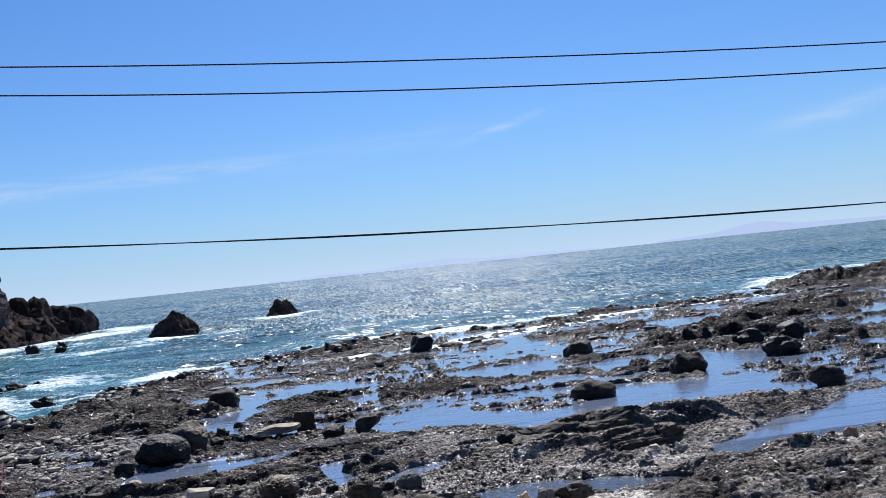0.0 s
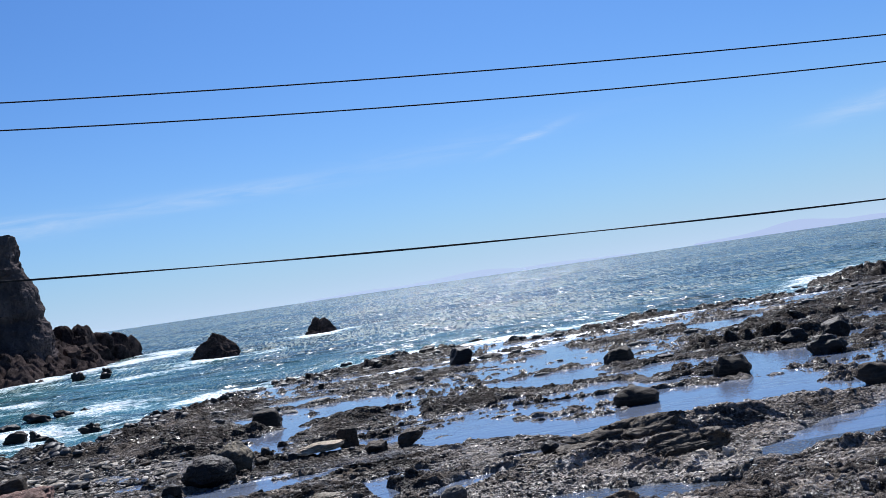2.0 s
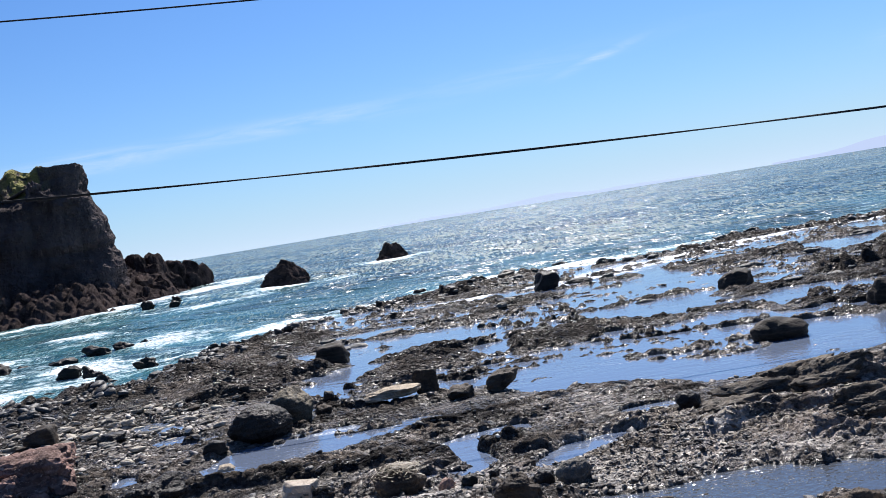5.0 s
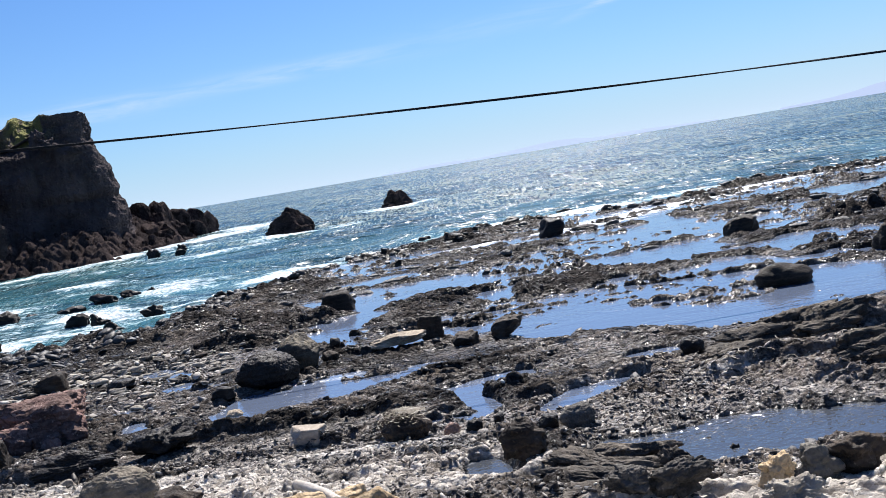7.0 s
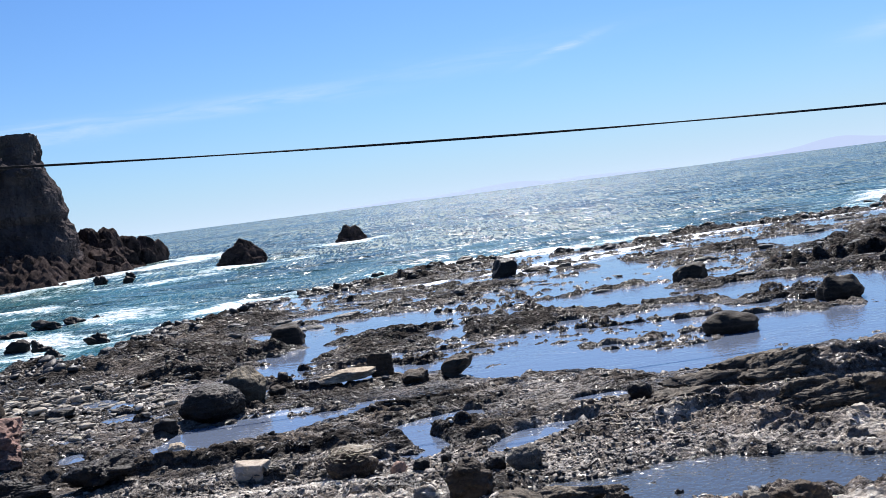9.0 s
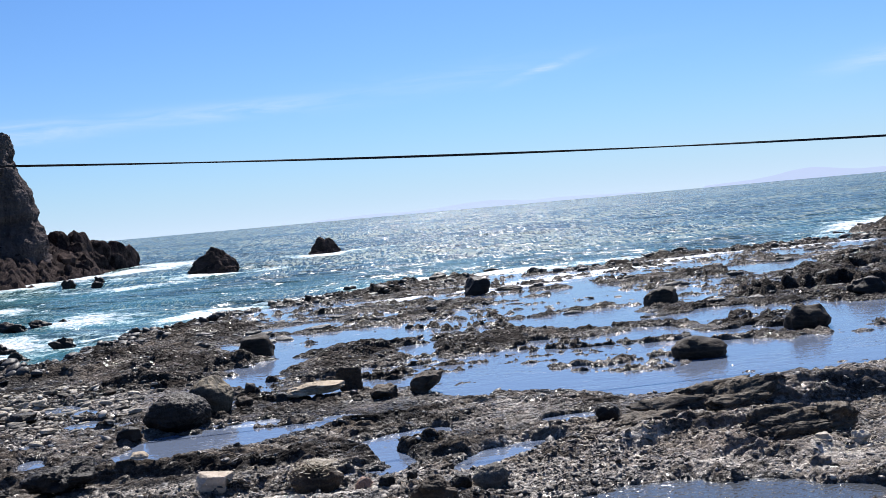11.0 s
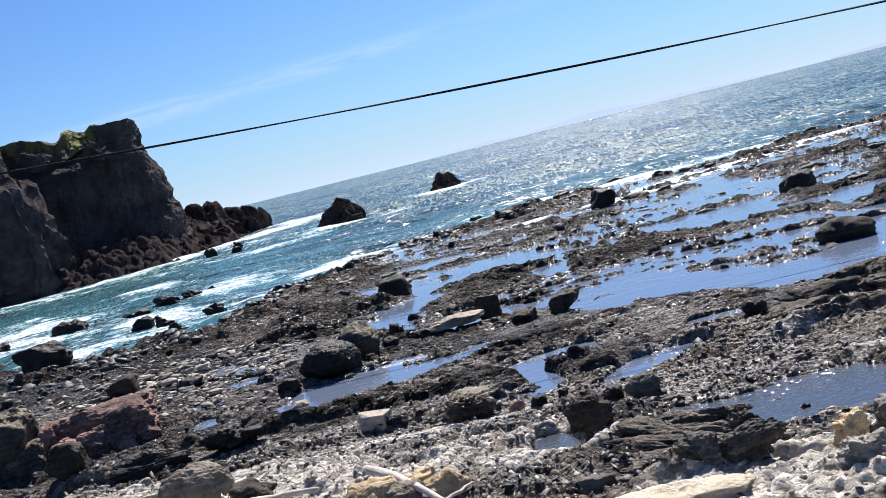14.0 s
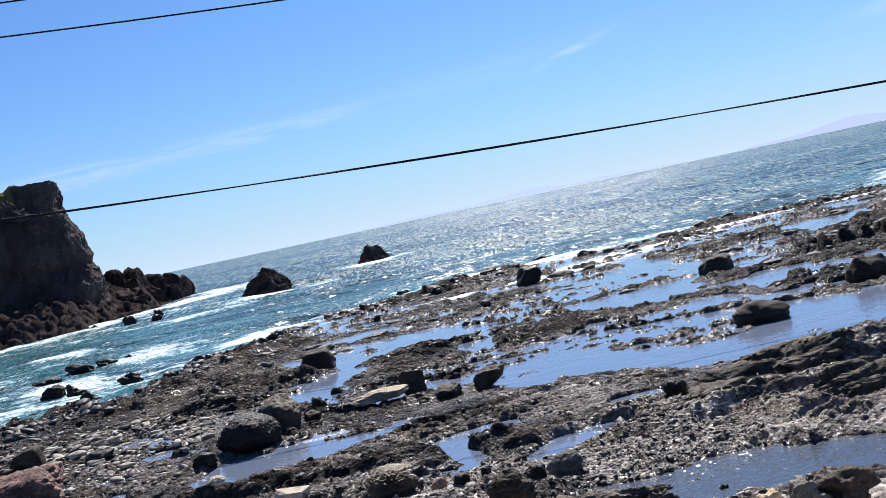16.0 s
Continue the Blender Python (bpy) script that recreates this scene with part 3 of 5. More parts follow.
def ground_shape(x, y):
    """Height of the rock platform, and its values for colour."""
    x, y = np.asarray(x, np.float64), np.asarray(y, np.float64)
    base = np.interp(y, SLOPE_Y, SLOPE_Z)
    inland = step(y, -2, 6)
    wx = x + 0.6 * noise2(x / 2.5, y / 2.5, 50)
    wy = y + 0.5 * noise2(x / 3.1, y / 2.2, 51) + 0.25 * noise2(x / 0.9, y / 0.7, 52) - 0.08 * x
    beds = fbm2(wx / 4.2, wy / 1.15, 4, 3, 0.55)
    crests = ridge2(wx / 1.9, wy / 0.62, 3, 21)
    rubble = ridge2(wx / 0.55, wy / 0.33, 3, 31)
    lumps = fbm2(x / 0.26, y / 0.2, 3, 41, 0.7)
    near = 1 - step(y, 20, 40)
    # broken edges of thin beds that dip seaward: a short step up, then a gentle fall
    thick = broken(wy / 1.25 + 0.35 * noise2(x / 1.4, y / 1.4, 46)) * step(noise2(x / 2.8, y / 1.6, 90), -0.35, 0.5)
    thin = broken(wy / 0.46 + 0.6 * noise2(x / 0.8, y / 0.8, 47)) * step(noise2(x / 1.3, y / 0.8, 91), -0.4, 0.4)
    leaf = broken(wy / 0.19 + 0.8 * noise2(x / 0.5, y / 0.5, 48)) * step(noise2(x / 0.7, y / 0.5, 92), -0.3, 0.5) * near
    bx, by = x + 0.12 * noise2(x / 0.5, y / 0.4, 53), wy - 0.1 * x + 0.1 * noise2(x / 0.4, y / 0.4, 54)
    slabs, top_1, tone = cells(bx, by, 1.3, 0.5, 300)
    lump, top_2, tone_2 = cells(bx, by, 0.42, 0.19, 310)
    chip, top_3, tone_3 = cells(x + 0.03 * lumps, y - 0.15 * x, 0.17, 0.085, 320)
    crinkle = ridge2(wx / 0.5, wy / 0.24, 2, 330, 0.6) - 0.62
    close, low_mats = 1 - step(y, 13, 22), step(y, 21, 29)
    blocky = 0.42 + 0.58 * step(noise2(x / 2.9, wy / 1.3, 93) + 0.5 * noise2(x / 1.1, wy / 0.5, 94), -0.45, 0.4)
    h = 0.13 * beds + 0.1 * (crests - 0.62) - 0.05 * (rubble - 0.6) + 0.01 * close * lumps + 0.14 * (thick - 0.35) + (0.05 + 0.05 * low_mats) * (thin - 0.3) + 0.02 * close * (leaf - 0.25)
    h = h + blocky * (0.09 * slabs + 0.1 * (top_1 - 0.6)) + (0.15 + 0.85 * blocky) * (0.07 * lump + (0.062 - 0.012 * low_mats) * (top_2 - 0.6)) + (0.3 + 0.7 * blocky) * (close * (0.024 * chip + 0.018 * (top_3 - 0.6) + 0.022 * fbm2(x / 0.11, y / 0.09, 2, 345, 0.7)) - (0.1 - 0.025 * low_mats) * crinkle)
    h = h * (1 - 0.3 * low_mats) - low_mats * (0.13 * (ridge2(wx / 0.75, wy / 0.44, 2, 332, 0.6) - 0.62) - 0.05 * fbm2(x / 0.35, y / 0.3, 2, 333))
    tone = 0.4 * tone + 0.4 * tone_2 + 0.2 * tone_3
    raised = np.zeros(x.shape)
    for lx, ly, la, lb, ang, up in LEDGES:
        c, s = math.cos(radians(ang)), math.sin(radians(ang))
        u, v = ((x - lx) * c + (y - ly) * s) / la, ((y - ly) * c - (x - lx) * s) / lb
        m = 1 - step(np.hypot(u, v) + 0.45 * beds, 0.45, 1.25)
        h = h + up * m * (0.75 + 0.6 * (crests - 0.5) + 0.2 * thin)
        raised = np.maximum(raised, m)
    flat = step(-y, -11.0, -9.9) * step(x, 0.6, 1.8) * (1 - step(x, 4.8, 6.3))
    h = h * (1 - 0.45 * flat) + 0.05 * flat * fbm2(x / 0.16, y / 0.13, 3, 340, 0.7) - 0.05 * flat * (ridge2(x / 0.42, y / 0.3, 2, 341) - 0.6)
    edge = shore_edge(x, y)
    # broken rim along the water
    h = h + 0.3 * np.exp(-((edge - 2.2) / 2.0) ** 2) * (0.45 + beds)
    ragged = 0.35 * beds + 0.26 * noise2(x / 0.8, y / 0.5, 70) + 0.08 * noise2(x / 0.45, y / 0.35, 71)
    wide = channel_depth(x, y, CHANNELS) + ragged
    small = channel_depth(x, y, SMALL_POOLS) + ragged * 0.8
    wet = np.maximum(step(wide, -0.8, 0.15), step(small, -0.6, 0.25))
    pool = np.where(y < POOL_STEP_Y, NEAR_POOL_Z, POOL_Z)
    far = np.maximum(step(y, 28, 37), step(y, 22.5, 26.5) * step(x, 0.5, 5))
    sheet = far * step(-(0.35 * beds + 0.5 * ragged + 0.35 * (thick - 0.35) + 0.5 * noise2(x / 1.9, y / 1.3, 72) + 0.4 * noise2(x / 0.8, y / 0.6, 73)) + 0.1 * step(y, 36, 42) + 0.14 * step(x, 0, 5) * (1 - 0.5 * step(x, 18, 26)), 0.0, 0.2) * (0.35 + 0.65 * step(x, -5, 2))
    wet = np.maximum(wet, sheet) * step(y, 11, 13)
    dry = base + h * inland
    sunk = np.minimum(dry, pool - 0.13 + (0.2 + 0.3 * step(y, 21, 26)) * np.clip(h, -0.3, 0.6) + 0.05 * lumps)
    # thin crests of rock that break the water of the wide pools
    strips = step(y, 21, 24) * np.clip(0.55 * ridge2(wx / 1.7, wy / 0.55, 3, 75, 0.6) + 0.45 * ridge2(x / 0.9, y / 0.4, 2, 76) - 0.615, 0, 0.22)
    sunk = sunk + 1.5 * strips * step(noise2(x / 3.5, y / 2.2, 77), -0.35, 0.35)
    z = dry + (sunk - dry) * wet
    z = np.maximum(z, pool + 0.03 + 0.6 * np.abs(h + 0.06) - 0.45 * step(wet, 0.05, 0.85))
    out = step(-edge, -0.4, 2.5)
    z = z * (1 - out) + (-1.4 + 0.35 * beds + 0.3 * crests) * out
    slab = 0.9 * step(-y, -10.9 + 0.6 * beds, -9.8) * step(x, 0.2, 1.6) * (1 - step(x, 4.3, 5.3)) * step(y, 8.0, 9.0)
    gravel = (0.5 - 0.32 * step(y, 9.4, 11.2)) * (1 - step(y + 1.2 * beds, 13.0, 18.5)) * (1 - raised) * (1 - 0.65 * step(x, -1.2, 0.2) * step(y, 10.3, 11.2)) * (0.2 + 0.8 * step(y, 8.0, 9.2)) * (1 - 0.75 * step(x, 4.8, 6.2))
    pale = np.clip(slab + 0.42 * np.exp(-(((x - 4.9) / 0.8) ** 2 + ((y - 17.0 - 0.1 * x + 0.49) / 0.28) ** 2)) + 0.5 * np.exp(-(((x - 7.5) / 0.6) ** 2 + ((y - 15.2) / 0.4) ** 2)) + gravel + 0.75 * np.exp(-(((x + 9.0) / 2.8) ** 2 + ((y - 15.3) / 1.5) ** 2)) + 0.55 * np.exp(-(((x + 5.5) / 3.6) ** 2 + ((y - 13.0) / 2.3) ** 2)) + 0.3 * fbm2(x / 1.3, y / 0.9, 3, 81) * (1 - step(y, 14, 20)) * (0.25 + 0.75 * step(y, 8.0, 9.5)) + 0.06 * (1 - step(y, 19, 26)) + 0.28 * np.exp(-(((x + 3.5) / 4.2) ** 2 + ((y - 14.0) / 3.0) ** 2)) - 0.5 * np.exp(-(((x - 0.3) / 1.1) ** 2 + ((y - 11.2) / 1.3) ** 2))
                   + 0.28 * step(noise2(x / 3.0, y / 0.8, 83), 0.45, 0.8) * (1 - step(y, 22, 32)), 0, 1)
    brown = np.clip((0.41 - 0.39 * step(y, 23, 36) + 0.22 * (1 - step(y, 15, 22))) + (0.5 - 0.3 * step(y, 24, 36)) * fbm2(x / 3.5, y / 2.0, 3, 82) + 0.1 * np.exp(-(((x + 9.5) / 4) ** 2 + ((y - 35) / 6) ** 2)) - 0.5 * raised * (1 - step(y, 13, 15)), 0, 1)
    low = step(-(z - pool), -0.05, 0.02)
    return z, pale, brown, low, edge, tone, np.clip(1 - (z - pool) / 0.3, 0, 1)


def build_ground():
    """One sheet, its mesh fanned out from the path's end of the shore and finest where the beach lies."""
    turn = np.radians(np.concatenate([np.linspace(-180, -36, 25), np.arange(-34.5, 38.5, 0.104), np.linspace(40, 180, 25)]))
    far = spaced((0, 9, 1.0, 0.25), (9, 11.3, 0.12, 0.05), (11.3, 23, 0.036, 0.041), (23, 38, 0.048, 0.082), (38, 98, 0.105, 0.3), (98, 130, 0.5, 2.5), (130, 3000, 12, 500))
    a, r = np.meshgrid(turn, far)
    x, y = (0.1 + r * np.sin(a)).ravel(), (-3.0 + r * np.cos(a)).ravel()
    z, pale, brown, low, _, tone, damp = ground_shape(x, y)
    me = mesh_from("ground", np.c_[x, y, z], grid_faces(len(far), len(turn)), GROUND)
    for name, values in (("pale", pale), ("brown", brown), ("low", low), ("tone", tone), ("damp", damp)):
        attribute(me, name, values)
    tagged(new("ground", me), "dark jagged rock platform with wet beds and pale rubble", "rocky shore", kind="structure")


def foam_lines(x, y, lines):
    out = np.zeros(x.shape, np.float32)
    x, y = x + 1.6 * noise2(x / 4.0, y / 3.0, 120) + 0.7 * noise2(x / 1.4, y / 1.1, 121), y + 1.3 * noise2(x / 3.5, y / 3.0, 122) + 0.6 * noise2(x / 1.2, y / 1.1, 123)
    for strength, width, run in lines:
        for (ax, ay), (bx, by) in zip(run, run[1:]):
            ux, uy = bx - ax, by - ay
            t = np.clip(((x - ax) * ux + (y - ay) * uy) / (ux * ux + uy * uy), 0, 1)
            d = np.hypot(x - ax - t * ux, y - ay - t * uy)
            out = np.maximum(out, strength * np.exp(-(d / width) ** 2))
    return out


SURF = []
SURF.append((0.6, 8.0, [(-40, 62), (-32, 58), (-24, 55)]))
SURF.append((0.9, 8.0, [(-48, 58), (-34, 51.5), (-26, 48.5), (-18, 46.5)]))
SURF.append((0.95, 7.0, [(-60, 66), (-40, 57), (-32.8, 53), (-26, 49), (-21.3, 45.8), (-18.5, 43.5)]))
SURF.append((0.5, 3.0, [(-17, 44.0), (-14.8, 48), (-13, 51.0), (-10.5, 55)]))
SURF.append((0.62, 3.0, [(-45, 64), (-38, 61), (-32, 60), (-28, 59.4), (-24, 59.7), (-20, 60)]))
SURF.append((0.9, 3.2, [(-62, 101), (-52, 103), (-44, 108), (-40, 118), (-37.5, 132), (-37, 146), (-36, 160)]))
SURF.append((0.55, 2.5, [(-34, 76), (-27.9, 72.4), (-20.5, 66.0)]))
SURF.append((0.6, 5.0, [(-60, 100), (-50, 98), (-42, 101), (-36, 100), (-28, 93)]))
SURF.append((0.95, 6.5, [(-42, 116), (-38, 126), (-35, 140), (-35, 152), (-38, 168)]))
SURF.append((0.6, 4.0, [(-36, 112), (-31, 114), (-24, 113)]))
SURF.append((0.5, 4.0, [(-36, 92), (-28, 88), (-22, 97)]))
SURF.append((0.6, 4.5, [(-13, 138), (-8, 138), (-2, 141), (3, 145)]))
SURF.append((0.55, 3.0, [(-24, 108), (-20, 108), (-15, 110)]))
SURF.append((0.45, 2.6, [(-9, 57), (-4, 62), (2, 66)]))
SURF.append((0.8, 2.6, [(5, 67), (8, 67.5), (12, 67), (15, 67)]))
SURF.append((0.5, 2.4, [(16, 67), (24, 71), (32, 71), (40, 72)]))
SURF.append((0.7, 5.0, [(40, 74), (52, 91), (66, 99), (120, 124)]))
WASH = []
WASH.append((0.95, 1.3, [(-1.6, 51.8), (1.0, 53.6), (4.0, 54.6)]))
WASH.append((0.85, 2.6, [(6.2, 54.4), (9.5, 55.6), (12.5, 58.2), (16, 60.5), (20, 63.5)]))
WASH.append((0.75, 2.5, [(20, 63.5), (26, 66), (31, 66), (38, 66)]))
WASH.append((0.5, 0.8, [(-8.2, 52.6), (-5.5, 57)]))
WASH.append((0.35, 0.5, [(-4.4, 22.0), (-2.9, 22.3), (-2.3, 22.8)]))


def build_sea():
    xs = spaced((-4600, -400, 900, 25), (-400, -80, 20, 1.5), (-80, -35, 1.2, 0.4), (-35, 45, 0.5, 0.55), (45, 120, 0.6, 2.5), (120, 500, 4, 30), (500, 4600, 40, 900))
    ys = spaced((30, 90, 0.34, 0.42), (90, 220, 0.55, 1.8), (220, 600, 2.5, 9), (600, 4600, 12, 500))
    x, y = (v.ravel() for v in np.meshgrid(xs, ys))
    fade = 1 - step(y, 300, 900)
    z = fade * (0.2 * fbm2(x / 9, y / 4.0, 3, 101) + 0.2 * ridge2(x / 3.2 + 0.3 * noise2(x / 5, y / 5, 105), y / 1.5, 2, 104) - 0.12)
    edge = shore_edge(x, y)
    foam = foam_lines(x, y, SURF)
    foam = np.maximum(foam, (0.22 + 0.4 * step(noise2(x / 5.5, y / 5.5, 113), 0.1, 0.6)) * np.exp(-(np.clip(-edge - 0.3, 0, None) / 2.2) ** 2))
    foam = foam + 0.36 * fbm2(x / 5, y / 2.4, 3, 110) * (foam > 0.1) + 0.13 * step(fbm2(x / 14, y / 3.5, 3, 111), 0.3, 0.9)
    foam = foam * (0.55 + 0.7 * step(fbm2(x / 8, y / 5, 2, 112), -0.4, 0.3))
    shallow = np.clip(np.exp(edge / 22.0) + 0.8 * step(-x, 5, 25) * (1 - step(y, 90, 140)), 0, 1)
    z = (z + 0.22 * foam * fade) * (1 - 0.7 * step(edge, -1, 1)) - 1.5 * step(edge, 3.5, 6)
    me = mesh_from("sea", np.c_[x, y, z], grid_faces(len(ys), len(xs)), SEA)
    attribute(me, "foam", np.clip(foam, 0, 1)), attribute(me, "shallow", shallow)
    tagged(new("sea", me), "wind-roughened blue-green sea glittering with white foam", "water", kind="structure")


def build_pools():
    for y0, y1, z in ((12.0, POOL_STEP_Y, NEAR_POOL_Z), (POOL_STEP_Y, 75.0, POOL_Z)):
        xs, ys = np.arange(-30, 46, 0.5), np.linspace(y0, y1, int((y1 - y0) / 0.4) + 1)
        x, y = (v.ravel() for v in np.meshgrid(xs, ys))
        faces = grid_faces(len(ys), len(xs))
        faces = faces[(shore_y(x) - y > 1.0)[faces].all(1)]
        used, inverse = np.unique(faces, return_inverse=True)
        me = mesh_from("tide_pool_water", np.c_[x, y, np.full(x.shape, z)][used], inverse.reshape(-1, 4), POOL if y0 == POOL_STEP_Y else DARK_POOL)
        attribute(me, "foam", foam_lines(x, y, WASH)[used])
        tagged(new("tide_pool_water", me), "still blue tide-pool water reflecting the sky", "water", kind="structure")


build_ground()
build_sea()
build_pools()


def build_hills():
    """Far coast beyond the water, its haze put in as a glow of the surface."""
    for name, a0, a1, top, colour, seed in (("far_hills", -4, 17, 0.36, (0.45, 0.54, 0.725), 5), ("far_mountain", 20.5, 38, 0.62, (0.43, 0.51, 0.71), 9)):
        az = np.radians(np.linspace(a0, a1, 160))
        t = np.linspace(0, 1, 160)
        shape = np.sin(np.pi * t) ** 0.7 * (0.62 + 0.3 * fbm2(t * 6, t * 0 + seed, 4, seed))
        if name == "far_mountain":
            shape = 0.34 * np.sin(np.pi * t) ** 0.5 + 0.55 * np.exp(-((t - 0.34) / 0.12) ** 2) + 0.06 * fbm2(t * 9, t * 0, 4, seed)
        r = 4500.0
        el = np.radians(top) * np.clip(shape, 0, None)
        v = np.concatenate([np.c_[r * np.sin(az), r * np.cos(az), np.full(160, -3.0)], np.c_[r * np.sin(az), r * np.cos(az), 5 + r * np.tan(el)],
                            np.c_[(r + 90) * np.sin(az), (r + 90) * np.cos(az), np.full(160, -3.0)]])
        me = mesh_from(name, v, grid_faces(3, 160), plain_material(name + "_haze_glow", colour, 1.0, HILL_GLOW))
        tagged(new(name, me), "pale blue coast, its sea haze painted as glow", "hills", kind="structure")


# emission that stands in for haze over the far coast
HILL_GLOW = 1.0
build_hills()
# ---------------------------------------------------------------- stones


def ball(level):
    bm = bmesh.new()
    bmesh.ops.create_icosphere(bm, subdivisions=level, radius=1.0)
    bm.verts.ensure_lookup_table()
    v = np.array([q.co[:] for q in bm.verts])
    f = np.array([[q.index for q in face.verts] for face in bm.faces])
    bm.free()
    return v, f


BALLS = {k: ball(k) for k in (1, 2, 3, 4, 5, 6)}


def stone_points(size, seed, level, block=0.5, cuts=7, rough=0.16, peak=0.0, lean=0.0, fine=0.028):
    """A stone of that width, depth and height, its base at z = 0: rounded or blocky, split along a few faces, pitted."""
    rng = np.random.RandomState(seed)
    v, f = BALLS[level]
    p = v / (np.abs(v) ** (2 + 6 * block)).sum(1, keepdims=True) ** (1 / (2 + 6 * block))
    for _ in range(cuts):
        d = rng.normal(size=3) * (1, 1, 0.8)
        d /= np.linalg.norm(d)
        over = p @ d - rng.uniform(0.72, 0.95)
        p = p - np.clip(over, 0, None)[:, None] * d * 0.92
    o = rng.uniform(-50, 50, 3)
    p = p * (1 + rough * fbm3(p * 1.3 + o, 2, seed)[:, None])
    p = p + v * (rough * 0.55 * (ridge3(p * 2.6 + o, 3, seed + 3) - 0.6))[:, None] + v * (max(0.16 * rough, fine) * (fbm3(p * 8 + o, 2, seed + 5) - (ridge3(p * 15 + o, 1, seed + 6) - 0.6)))[:, None]
    if peak:
        p[:, :2] *= (1 - peak * step(p[:, 2], -0.5, 1.1))[:, None]
    p[:, 0] += lean * p[:, 2]
    p = p / np.abs(p).max(0) * np.array(size) / 2
    p[:, 2] = np.maximum(p[:, 2], -0.36 * size[2])
    p[:, 2] += 0.36 * size[2]
    p[:, 2] *= size[2] / p[:, 2].max()
    return p, f


def stone(name, x, y, size, mat, label, category="boulder", seed=1, level=4, turn=0.0, z=None, group="", sink=0.06, **shape):
    p, f = stone_points(size, seed, level, **shape)
    ob = new(name, mesh_from(name, p, f, mat))
    if z is None:
        ring = [(x + size[0] * 0.3 * math.cos(a), y + size[1] * 0.3 * math.sin(a)) for a in np.linspace(0, 6.28, 12)] + [(x, y)]
        z = float(np.percentile(ground_shape(*np.array(ring).T)[0], 55)) - sink
    ob.matrix_world = pose(x, y, z, 0, 0, turn)
    return tagged(ob, label, category, group)


# ---------------------------------------------------------------- headland


SHOULDER = rock_material("shoulder_rock", (0.045, 0.035, 0.034), (0.1, 0.08, 0.074), (0.21, 0.17, 0.155), 0.6, size=4.0, rough=(0.7, 0.95), relief=0.06, gloss=0.04, bedding=0.0)


def build_headland():
    land = tagged(new("headland"), "tall dark craggy headland with green turf patches above surf", "headland")
    land.location = (-60, 125, 0)

    def piece(ob, label):
        m = ob.matrix_world.copy()
        ob.parent = land
        ob.matrix_parent_inverse = Matrix.Translation((60, -125, 0))
        ob.matrix_basis = m
        return tagged(ob, label) if label else ob

    foot = np.array([(-193, 70), (-123, 92), (-87, 108), (-73, 116), (-63, 121.5), (-56, 124.3), (-51, 125.8), (-48.4, 127.6), (-47.6, 130.2), (-51.5, 141), (-60, 155), (-78, 172), (-123, 190), (-193, 200)], float)
    seg = np.r_[0, np.cumsum(np.hypot(*np.diff(foot, axis=0).T))]
    u = np.concatenate([np.linspace(0, seg[2], 30), np.linspace(seg[2], seg[9], 270)[1:], np.linspace(seg[9], seg[-1], 50)[1:]])
    fx, fy = np.interp(u, seg, foot[:, 0]), np.interp(u, seg, foot[:, 1])
    k = np.hanning(13) / np.hanning(13).sum()
    sx, sy = (np.convolve(np.pad(q, 6, "edge"), k, "valid") for q in (fx, fy))
    tx, ty = np.gradient(sx), np.gradient(sy)
    nx, ny = ty / np.hypot(tx, ty), -tx / np.hypot(tx, ty)          # outwards
    crown = step(sx, -55.6, -53.8)
    dell = np.exp(-((sx + 56.2) / 2.0) ** 2)
    behind = u > seg[8]
    top = 20.6 + 0.5 * crown + 0.9 * step(-sx, 58, 59.5) + 0.1 * dell + (1 - 0.8 * crown) * (0.8 * noise2(u / 5, u * 0, 7) + 0.9 * noise2(u / 1.9, u * 0, 8)) + 0.25 * noise2(u / 1.1, u * 0, 9)
    rows = []
    vs = np.concatenate([np.linspace(0, 1, 120), 1 + np.linspace(0.01, 1, 26) ** 1.5])
    for v in vs:
        z = -1 + min(v, 1) * (top + 1) + 0.6 * max(v - 1, 0)
        # steep above a small overhang, a ledge under the crown, a turfed dell that slopes up and back
        back = np.interp(z, (-1, 5, 7.5, 8.7, 9.7, 12.3, 14.5, 16.0, 17.6, 18.4, 21), (-2.6, -1.2, -0.4, 0.5, 0.0, 0.3, 0.9, 1.4, 2.3, 2.1, 1.9))
        back = back + 1.2 * (1 - crown) * step(z, 15.5, 17.5) + 5.5 * dell * step(z, 16.6, 20.2)
        on = max(v - 1, 0)
        rows.append(np.c_[sx - nx * back + np.where(behind, -20 * nx, -8) * on, sy - ny * back + np.where(behind, -20 * ny, 21) * on, z + np.where(behind, -7 * on, 0.9 * dell * step(on, 0.0, 0.06))])
    p = np.concatenate(rows)
    n3 = np.tile(np.c_[nx, ny, 0 * nx], (len(vs), 1))
    vv = np.repeat(vs, len(u))
    flutes = ridge3(p / np.array((2.2, 2.2, 9.0)), 2, 205) - 0.62
    big = fbm3(p / np.array((6, 6, 9)), 3, 200)
    mid = ridge3(p / np.array((2.6, 2.6, 3.0)), 3, 210) - 0.62
    fine = ridge3(p / 0.9, 3, 220) - 0.6
    rim_fade = np.where(vv <= 1, 1 - 0.7 * step(vv, 0.93, 1.0), 0.3)
    p = p + n3 * (rim_fade * (0.9 * big - 0.8 * flutes - 0.7 * mid) - 0.35 * fine)[:, None]
    p[:, 2] += 0.35 * big - 0.25 * mid - 0.3 * fine
